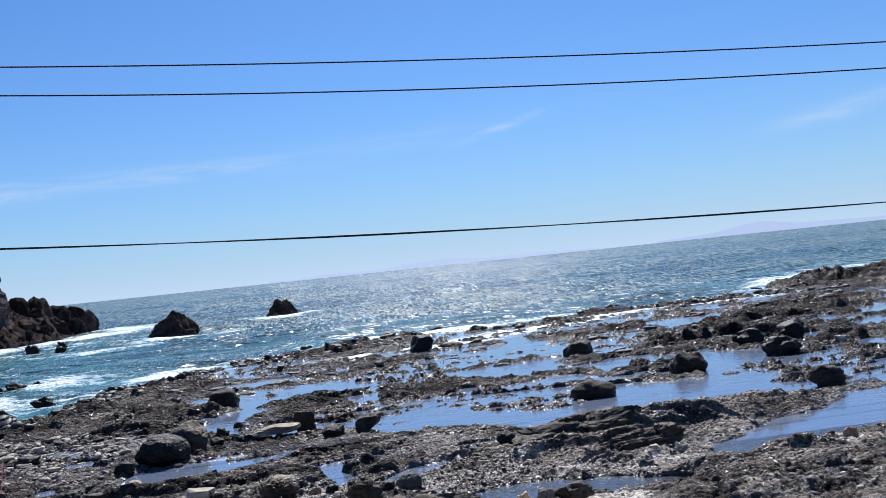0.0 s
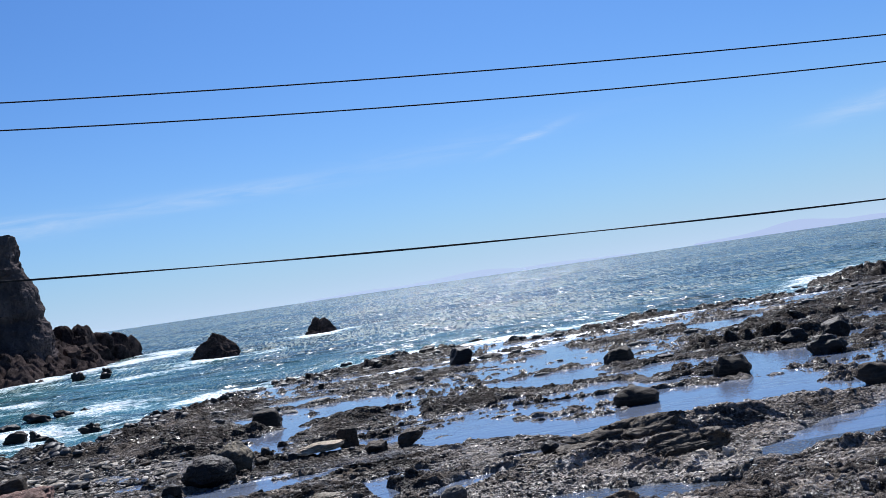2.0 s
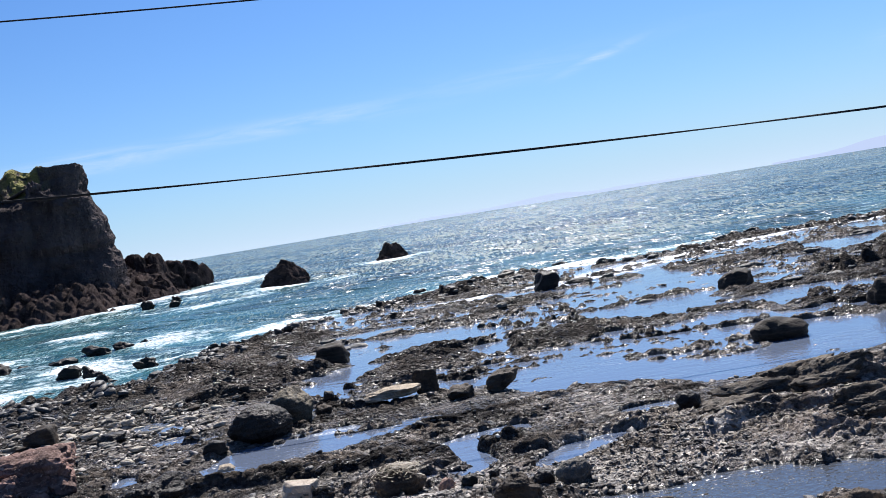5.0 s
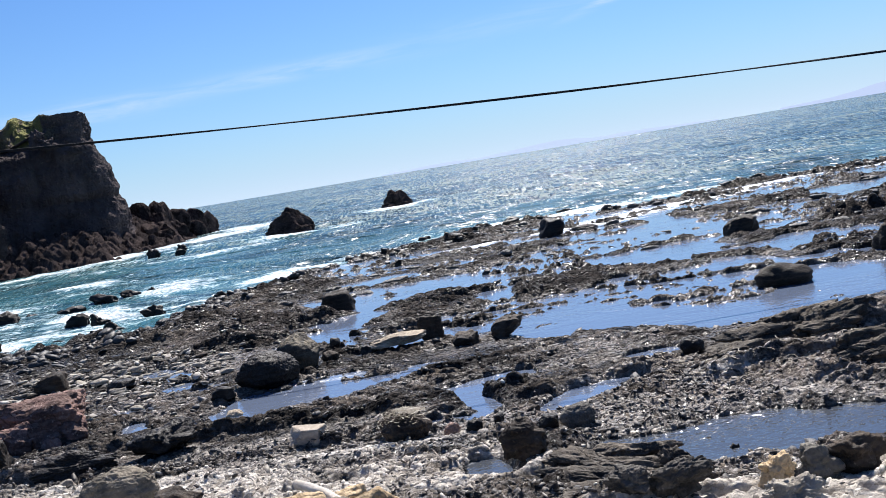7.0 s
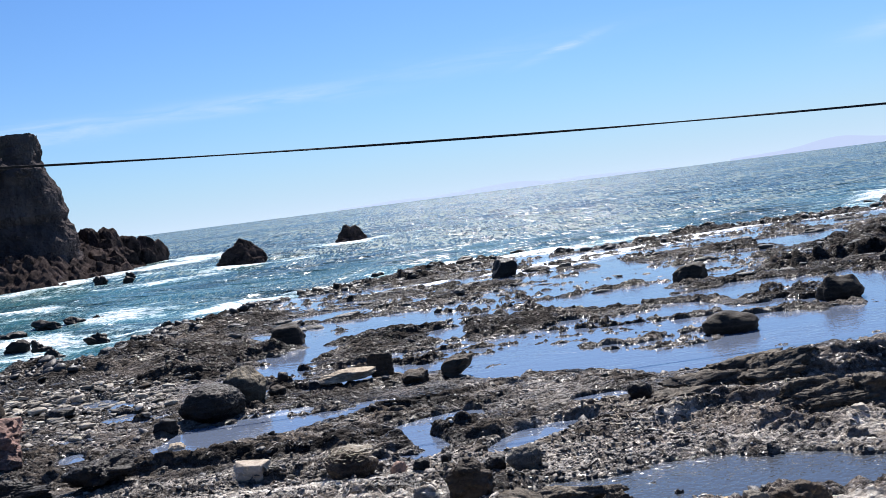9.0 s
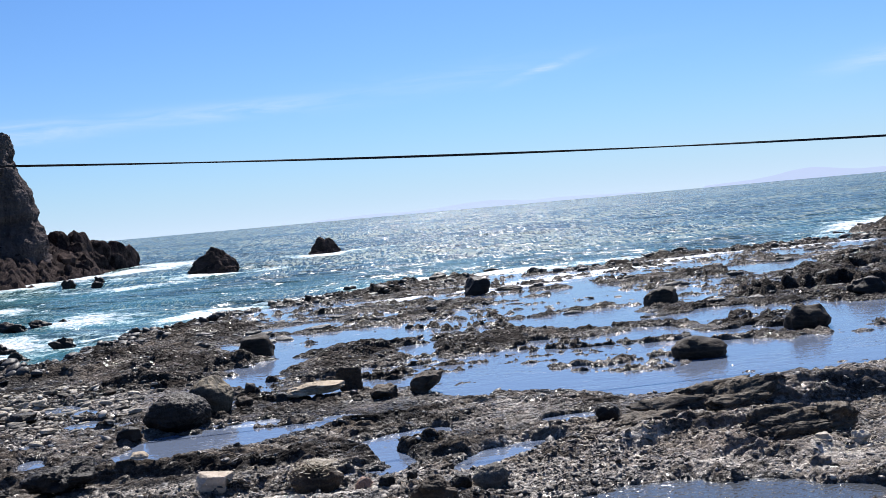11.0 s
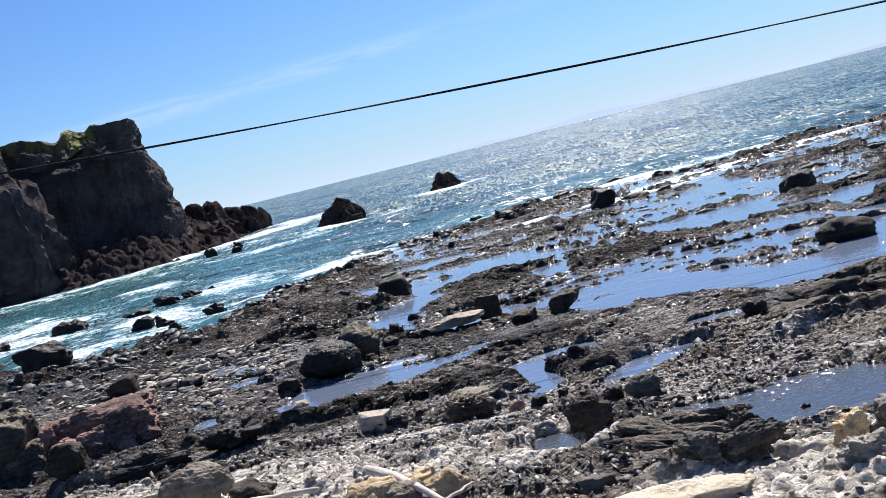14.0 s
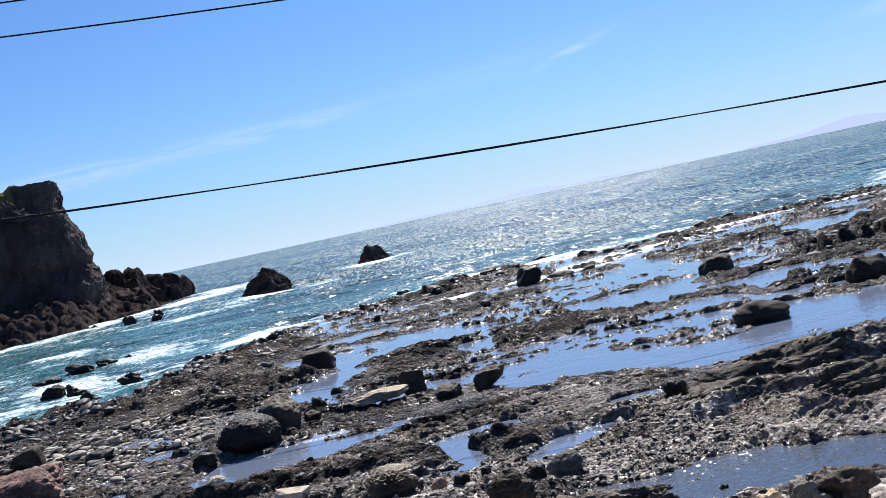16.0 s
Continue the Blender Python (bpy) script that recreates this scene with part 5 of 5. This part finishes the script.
# ---------------------------------------------------------------- driftwood
def driftwood(points, radius, label, seed):
    n = 40
    t = np.linspace(0, 1, n)
    knots = np.array(points, float)
    k = np.linspace(0, 1, len(knots))
    c = np.stack([np.interp(t, k, knots[:, i]) for i in range(3)], 1)
    w = np.hanning(9) / np.hanning(9).sum()
    c = np.stack([np.convolve(np.pad(c[:, i], 4, "edge"), w, "valid") for i in range(3)], 1)
    c[:, 0] += 0.02 * noise2(t * 7, t * 0, seed)
    c[:, 2] += 0.02 * noise2(t * 6, t * 0, seed + 1)
    rings = []
    d = np.gradient(c, axis=0)
    d /= np.linalg.norm(d, axis=1, keepdims=True)
    side = np.cross(d, (0, 0, 1))
    side /= np.linalg.norm(side, axis=1, keepdims=True)
    up = np.cross(side, d)
    for i in range(n):
        a = np.linspace(0, 2 * np.pi, 12, endpoint=False)
        r = radius * (1 - 0.55 * t[i]) * (1 + 0.18 * noise2(a * 1.3 + 3, a * 0 + t[i] * 9, seed + 2)) * (1 if 0 < i < n - 1 else 0.3)
        rings.append(c[i] + side[i] * (np.cos(a) * r)[:, None] + up[i] * (np.sin(a) * r)[:, None])
    v = np.concatenate(rings)
    i = np.arange(n * 12).reshape(n, 12)
    f = np.stack([i[:-1], np.roll(i[:-1], -1, 1), np.roll(i[1:], -1, 1), i[1:]], -1).reshape(-1, 4)
    tagged(new("driftwood", mesh_from("driftwood", v, f, WOOD)), label, "driftwood")


driftwood([(-6.04, 13.86, 0.60), (-5.33, 13.61, 0.63), (-4.57, 13.29, 0.67), (-3.73, 13.20, 0.68)], 0.085, "bleached driftwood log lying on rubble", 1)
driftwood([(-5.30, 13.46, 0.69), (-5.42, 13.68, 0.70), (-5.54, 13.90, 0.71)], 0.03, "bleached stub of a broken driftwood branch", 4)
driftwood([(-3.09, 13.66, 0.66), (-2.38, 12.26, 0.97), (-1.86, 11.14, 1.07), (-1.39, 10.41, 1.04)], 0.075, "bent bleached driftwood log between golden rocks", 2)
driftwood([(-1.62, 11.00, 0.95), (-1.41, 11.21, 0.92), (-1.22, 11.63, 0.87)], 0.03, "thin bleached driftwood stick", 3)


# ---------------------------------------------------------------- overhead cables
def tube(xs, cy, cz, radius):
    n, a = len(xs), np.linspace(0, 2 * np.pi, 8, endpoint=False)
    v = np.stack([np.broadcast_to(xs[:, None], (n, 8)), cy[:, None] + radius * np.cos(a), cz[:, None] + radius * np.sin(a)], -1).reshape(-1, 3)
    i = np.arange(n * 8).reshape(n, 8)
    return v, np.stack([i[:-1], np.roll(i[:-1], -1, 1), np.roll(i[1:], -1, 1), i[1:]], -1).reshape(-1, 4)


def cable(sag, slope, height, radius, label, strands=1):
    """A cable across the view: its height above the origin, its slope and its sag; two strands wind round each other."""
    xs = np.linspace(-60, 80, 400)
    mid = height + slope * xs + sag * xs ** 2
    if strands == 1:
        tagged(new("overhead_cable", mesh_from("overhead_cable", *tube(xs, CABLE_Y + 0 * xs, mid, radius), RUBBER)), label, "cable", "overhead cables")
        return
    whole = tagged(new("overhead_cable"), label, "cable", "overhead cables")
    whole.location = (0, CABLE_Y, height)
    for s in range(strands):
        turn = xs * 0.22 + 1.2 + s * math.pi
        v, f = tube(xs, 0.8 * radius * np.cos(turn), mid - height + 0.8 * radius * np.sin(turn), radius)
        ob = new("strand", mesh_from("strand", v, f, RUBBER))
        ob.parent = whole


CABLE_Y = 28.0
cable(0.00075, -0.0539, 6.997, 0.021, "thick black twisted overhead cable", 2)
cable(0.00068, -0.0547, 13.546, 0.027, "thin black overhead wire")
cable(0.00094, -0.0589, 12.437, 0.027, "thin black overhead wire")


# ---------------------------------------------------------------- cobbles and rubble
def build_cobbles():
    rng = np.random.RandomState(5)
    kinds = []
    for k in range(8):
        p, f = stone_points((1, 0.55, 0.2 + 0.1 * rng.rand()), 300 + k, 3, block=0.12, cuts=5, rough=0.14)
        kinds.append([mesh_from("cobble", p, f, m) for m in (PALE_ROCK, GREY_ROCK, BROWN_ROCK)])
    count = 0
    while count < 290:
        x, y = rng.normal(-11.5, 2.3), rng.normal(27.6, 1.7)
        if not (-18 < x < -6 and 22 < y < 33) or x > -6.8 + 0.2 * (y - 26):
            continue
        z = float(ground_shape(np.array([x]), np.array([y]))[0][0])
        ob = new("cobble", kinds[rng.randint(8)][rng.choice(3, p=(0.62, 0.3, 0.08))])
        s = rng.uniform(0.18, 0.5) * (1 if rng.rand() < 0.8 else 1.25)
        ob.matrix_world = pose(x, y, max(z, 0.12) - 0.02, rng.uniform(-12, 12), rng.uniform(-12, 12), rng.normal(10, 22)) @ Matrix.Diagonal((s, s, s, 1))
        tagged(ob, "flat smooth sea-worn cobble on the shingle", "cobble", "cobbles on the shingle")
        count += 1


def scatter(name, label, count, seed, where, sizes, mat, level=1, flat=0.6, tilt=0.25):
    """Loose stones too many to count, as one mesh."""
    rng = np.random.RandomState(seed)
    x, y = where(rng, count)
    thin = (x < 4.8) | (y > 13) | (rng.rand(count) < 0.3)
    x, y = x[thin], y[thin]
    z, pale, _, _, edge, _, _ = ground_shape(x, y)
    keep = (z > np.where(y < POOL_STEP_Y, NEAR_POOL_Z + 0.015, POOL_Z + 0.015)) & (edge > 0.5)
    keep &= (pale > 0.05) & ((pale < 0.75) | (rng.rand(len(x)) < 0.55) | (x < 0)) if mat.name == "loose_pale_stone" else (pale < 0.5) | (rng.rand(len(x)) < 0.12)
    x, y, z = x[keep], y[keep], z[keep]
    n = len(x)
    v, f = BALLS[level]
    bases = []
    for k in range(24):
        p, _ = stone_points((2, 2, 2), seed * 50 + k, level, block=rng.uniform(0.0, 0.2), cuts=4, rough=0.25)
        bases.append(p - (0, 0, 0.8))
    bases = np.array(bases)[rng.randint(24, size=n)]
    s = sizes[0] * (sizes[1] / sizes[0]) ** (rng.rand(n) ** 2.2)
    stretch = np.stack([s * rng.uniform(0.8, 1.5, n), s * rng.uniform(0.7, 1.1, n), s * rng.uniform(0.6, 1.2, n) * flat], 1)
    a = rng.uniform(0, 6.28, n)
    p = bases * stretch[:, None, :] / 2
    p[..., 2] += p[..., 0] * rng.normal(0, tilt, n)[:, None] + p[..., 1] * rng.normal(0, tilt, n)[:, None]
    c, sn = np.cos(a)[:, None], np.sin(a)[:, None]
    p = np.stack([p[..., 0] * c - p[..., 1] * sn + x[:, None], p[..., 0] * sn + p[..., 1] * c + y[:, None], p[..., 2] + (z - 0.07 * s)[:, None]], -1)
    faces = (f[None] + (np.arange(n) * len(v))[:, None, None]).reshape(-1, 3)
    me = mesh_from(name, p.reshape(-1, 3), faces, mat)
    tagged(new(name, me), label, "stones", kind="stuff")


def loose_material(name, tones, rough, relief=0.02):
    m, n, bsdf = material(name)
    rnd = n.add("ShaderNodeNewGeometry").outputs["Random Per Island"]
    ramp = n.add("ShaderNodeValToRGB", {0: rnd})
    ramp.color_ramp.interpolation = "LINEAR"
    ramp.color_ramp.elements[0].color, ramp.color_ramp.elements[1].color = (*tones[0], 1), (*tones[-1], 1)
    for k, tone in enumerate(tones[1:-1]):
        ramp.color_ramp.elements.new((k + 1) / (len(tones) - 1)).color = (*tone, 1)
    where = n.add("ShaderNodeTexCoord").outputs["Object"]
    grain = n.noise(where, 25.0, 5, 0.7)
    n.put(bsdf, "Base Color", n.mix(n.ramp(grain, 0.35, 0.7), ramp.outputs[0], n.mix(0.5, ramp.outputs[0], (0.05, 0.045, 0.04, 1))))
    n.put(bsdf, "Roughness", rough)
    n.put(bsdf, "Normal", n.bump(grain, 0.8, relief))
    return m


LOOSE_PALE = loose_material("loose_pale_stone", ((0.04, 0.034, 0.03), (0.14, 0.12, 0.1), (0.34, 0.3, 0.25), (0.64, 0.6, 0.52)), 0.85)
LOOSE_BLACK = loose_material("loose_black_stone", ((0.006, 0.006, 0.006), (0.012, 0.011, 0.01), (0.02, 0.017, 0.015), (0.035, 0.03, 0.026)), 0.55)
LOOSE_DARK = loose_material("loose_dark_stone", ((0.014, 0.013, 0.013), (0.034, 0.03, 0.028), (0.065, 0.055, 0.048), (0.17, 0.145, 0.12)), 0.5)


def knobs(name, label, count, seed, where, sizes, mat, level=2):
    """Rounded knobs of the rock itself, grown together in clusters along the beds, as one mesh."""
    rng = np.random.RandomState(seed)
    x, y = where(rng, count)
    thick = noise2(x / 2.6, (y - 0.12 * x) / 0.8, 95) + 0.7 * noise2(x / 0.9, y / 0.4, 96)
    keep = thick > rng.uniform(-0.55, 0.5, count)
    x, y, thick = x[keep], y[keep], thick[keep]
    z, pale, _, _, edge, _, _ = ground_shape(x, y)
    keep = (z > np.where(y < POOL_STEP_Y, NEAR_POOL_Z, POOL_Z) - 0.1) & (edge > -0.5) & (pale < 0.45)
    x, y, z, thick = x[keep], y[keep], z[keep], thick[keep]
    n = len(x)
    v, f = BALLS[level]
    f = f[(v[:, 2] > -0.5)[f].any(1)]
    bases = np.array([stone_points((2, 2, 2), seed * 50 + k, level, block=0.0, cuts=3, rough=0.42)[0] - (0, 0, 0.8) for k in range(30)])[rng.randint(30, size=n)]
    s = sizes[0] * (sizes[1] / sizes[0]) ** (rng.rand(n) ** 1.6) * (0.8 + 0.3 * np.clip(thick, 0, 1)) * np.clip(y / 20, 0.8, 1.7)
    stretch = np.stack([s * rng.uniform(0.9, 2.2, n), s * rng.uniform(0.65, 1.0, n), s * rng.uniform(0.22, 0.5, n)], 1)
    a = rng.normal(0.12, 0.35, n)
    p = bases * stretch[:, None, :] / 2
    c, sn = np.cos(a)[:, None], np.sin(a)[:, None]
    p = np.stack([p[..., 0] * c - p[..., 1] * sn + x[:, None], p[..., 0] * sn + p[..., 1] * c + y[:, None], p[..., 2] + (z + 0.03 * s)[:, None]], -1)
    faces = (f[None] + (np.arange(n) * len(v))[:, None, None]).reshape(-1, 3)
    tagged(new(name, mesh_from(name, p.reshape(-1, 3), faces, mat)), label, "rocks", kind="stuff")


def beds_rim(rng, n):
    y = np.sqrt(rng.uniform(37.0 ** 2, 70.0 ** 2, n))
    return rng.uniform(-0.55 * y, 0.66 * y, n), y


def near_field(rng, n):
    y = 8.2 + 9 * rng.rand(n)
    return rng.uniform(-y * 0.62 - 1.5, y * 0.62 + 5.5, n), y


def shingle(rng, n):
    y = rng.uniform(15, 26, n)
    return rng.uniform(-y * 0.6 - 2, y * 0.6 + 4.5, n), y


def near_slope(rng, n):
    y = rng.uniform(10.4, 18, n)
    return rng.uniform(-y * 0.62, 3.5 + 0.3 * (y - 10), n), y


def cobble_bank(rng, n):
    return np.minimum(rng.normal(-11.2, 2.2, n), -7.6), np.clip(rng.normal(27.0, 2.2, n), 21.5, 34)


def platform(rng, n):
    y = 20 + 52 * rng.rand(n) ** 1.3
    x = rng.uniform(-1, 1, n) * (y * 0.62 + 2)
    return x, y


def lower_shore(rng, n):
    y = np.where(rng.rand(n) < 0.35, rng.uniform(4.0, 9.0, n), rng.uniform(10.6, 22, n))
    return rng.uniform(-y * 0.6 - 2, y * 0.6 + 4.5, n), y


def rim(rng, n):
    x = rng.uniform(-34, 46, n)
    x = np.where(rng.rand(n) < 0.3, rng.uniform(-21, -2, n), x)
    return x, shore_y(x) - np.abs(rng.normal(1.5, 3.0, n)) - 0.6 * rng.rand(n)


def reef():
    """Low black rocks standing in the wash outside the platform's edge, each a stone of its own."""
    rng = np.random.RandomState(77)
    kinds = [stone_points((1, 0.7, 0.6), 900 + k, 3, block=0.1, cuts=7, rough=0.5) for k in range(8)]
    kinds = [mesh_from("reef_rock", p, f, BLACK_ROCK) for p, f in kinds]
    count = 0
    while count < 130:
        x = rng.uniform(-20, 48)
        y = shore_y(x) + rng.normal(0.8, 1.9)
        if shore_edge(np.array([x]), np.array([y]))[0] > 1.0:
            continue
        s = rng.uniform(0.4, 1.0) * (1 if rng.rand() < 0.75 else 1.7)
        ob = new("reef_rock", kinds[rng.randint(8)])
        ob.matrix_world = pose(x, y, -0.12 - 0.12 * s, rng.uniform(-10, 10), rng.uniform(-10, 10), rng.normal(8, 25)) @ Matrix.Diagonal((1.5 * s, s, s, 1))
        tagged(ob, "low wet black rock in the wash at the platform's edge", "sea rock", "rocks along the platform's edge")
        count += 1


build_cobbles()
reef()
scatter("pebbles", "pale rounded pebbles banked between the cobbles", 2600, 16, cobble_bank, (0.06, 0.26), loose_material("loose_pebble", ((0.05, 0.045, 0.04), (0.16, 0.142, 0.12), (0.33, 0.3, 0.26), (0.52, 0.48, 0.42)), 0.8), 2, 0.42)
scatter("rubble", "pale broken rubble over the near slope", 15000, 11, near_field, (0.022, 0.12), LOOSE_PALE, 1, 0.6)
# the near-white tone also stands in for glints among the stones
scatter("shingle", "mixed grey and brown shingle between the beds", 8000, 12, shingle, (0.03, 0.12), loose_material("loose_mixed_stone", ((0.018, 0.016, 0.015), (0.03, 0.026, 0.023), (0.06, 0.052, 0.045), (0.14, 0.12, 0.1), (0.62, 0.58, 0.52)), 0.7), 1, 0.5)
scatter("chippings", "small dark and pale chips of broken rock", 13000, 17, near_slope, (0.035, 0.15), loose_material("loose_chips", ((0.012, 0.01, 0.009), (0.02, 0.017, 0.015), (0.05, 0.042, 0.035), (0.13, 0.11, 0.09), (0.4, 0.36, 0.3)), 0.6), 1, 0.3, 0.55)
scatter("platform_stones", "dark loose stones over the wave-cut platform", 3500, 13, platform, (0.06, 0.3), LOOSE_DARK, 1, 0.45)
scatter("dark_rubble", "dark angular rocks strewn over the near shore", 3500, 15, lower_shore, (0.05, 0.22), LOOSE_DARK, 1, 0.42)
BED_ROCK = loose_material("bed_rock", ((0.008, 0.0075, 0.008), (0.015, 0.0135, 0.013), (0.03, 0.026, 0.024), (0.06, 0.052, 0.045)), 0.5, 0.08)
knobs("rim_knobs", "black knobbly rock towards the platform's rim", 3600, 53, beds_rim, (0.1, 0.5), BED_ROCK)
scatter("rim_rocks", "black jagged rocks along the water's edge", 2600, 14, rim, (0.12, 0.6), LOOSE_BLACK, 2, 0.62)


# ---------------------------------------------------------------- dry kelp
def ribbons(count, seed, spots, length):
    """Curled strips of dried weed: spots are x, y, z or None, spread."""
    rng = np.random.RandomState(seed)
    verts, faces = [], []
    pick = rng.randint(len(spots), size=count)
    xy = np.array([(spots[k][0], spots[k][1]) for k in pick]) + rng.normal(size=(count, 2)) * np.array([spots[k][3] for k in pick])[:, None]
    ground_z = ground_shape(xy[:, 0], xy[:, 1])[0]
    for k in range(count):
        z0 = ground_z[k] if spots[pick[k]][2] is None else spots[pick[k]][2] - 0.5 * np.sum((xy[k] - spots[pick[k]][:2]) ** 2)
        if spots[pick[k]][2] is None and z0 < NEAR_POOL_Z:
            continue
        a, bend, size, wide = rng.uniform(0, 6.28), rng.normal(0, 1.2), rng.uniform(*length), rng.uniform(0.005, 0.013)
        at = np.array((*xy[k], z0 + 0.01))
        base = len(verts)
        for s in range(6):
            way = np.array((math.cos(a), math.sin(a), 0.16 * math.sin(s * 1.3 + k)))
            side = np.array((-math.sin(a), math.cos(a), 0.25)) * wide * (1 - 0.12 * s)
            verts += [at - side, at + side]
            at, a = at + way * size / 5, a + bend / 5
        faces += [(base + 2 * s, base + 2 * s + 1, base + 2 * s + 3, base + 2 * s + 2) for s in range(5)]
    return np.array(verts), np.array(faces)


KELP = loose_material("dry_kelp", ((0.08, 0.06, 0.04), (0.2, 0.16, 0.1), (0.33, 0.28, 0.2), (0.5, 0.46, 0.38)), 0.7)
v, f = ribbons(1900, 21, [(8.6, 15.8, None, 0.7), (7.6, 16.6, None, 0.6), (7.8, 19.6, None, 0.5), (5.4, 17.4, None, 0.6), (9.8, 17.6, None, 0.7), (-3.6, 12.2, None, 0.8), (3.4, 18.4, None, 0.6)], (0.12, 0.4))
tagged(new("dry_kelp", mesh_from("dry_kelp", v, f, KELP)), "pale stringy dried kelp strewn over rubble", "seaweed", kind="stuff")

# a mat of dried weed on two of the boulders
for seed, wide, high, count in ((50, 0.2, 0.57, 420), (91, 0.17, 0.46, 260)):
    rock = CAPPED[seed]
    at = rock.matrix_world.translation
    v, f = ribbons(count, 30 + seed, [(at.x, at.y, at.z + high, wide)], (0.08, 0.26))
    mat_of_weed = new("seaweed_mat", mesh_from("seaweed_mat", v - np.array(at[:]), f, KELP))
    mat_of_weed.parent = rock
    tagged(mat_of_weed, "dry tan stringy seaweed", kind="stuff")
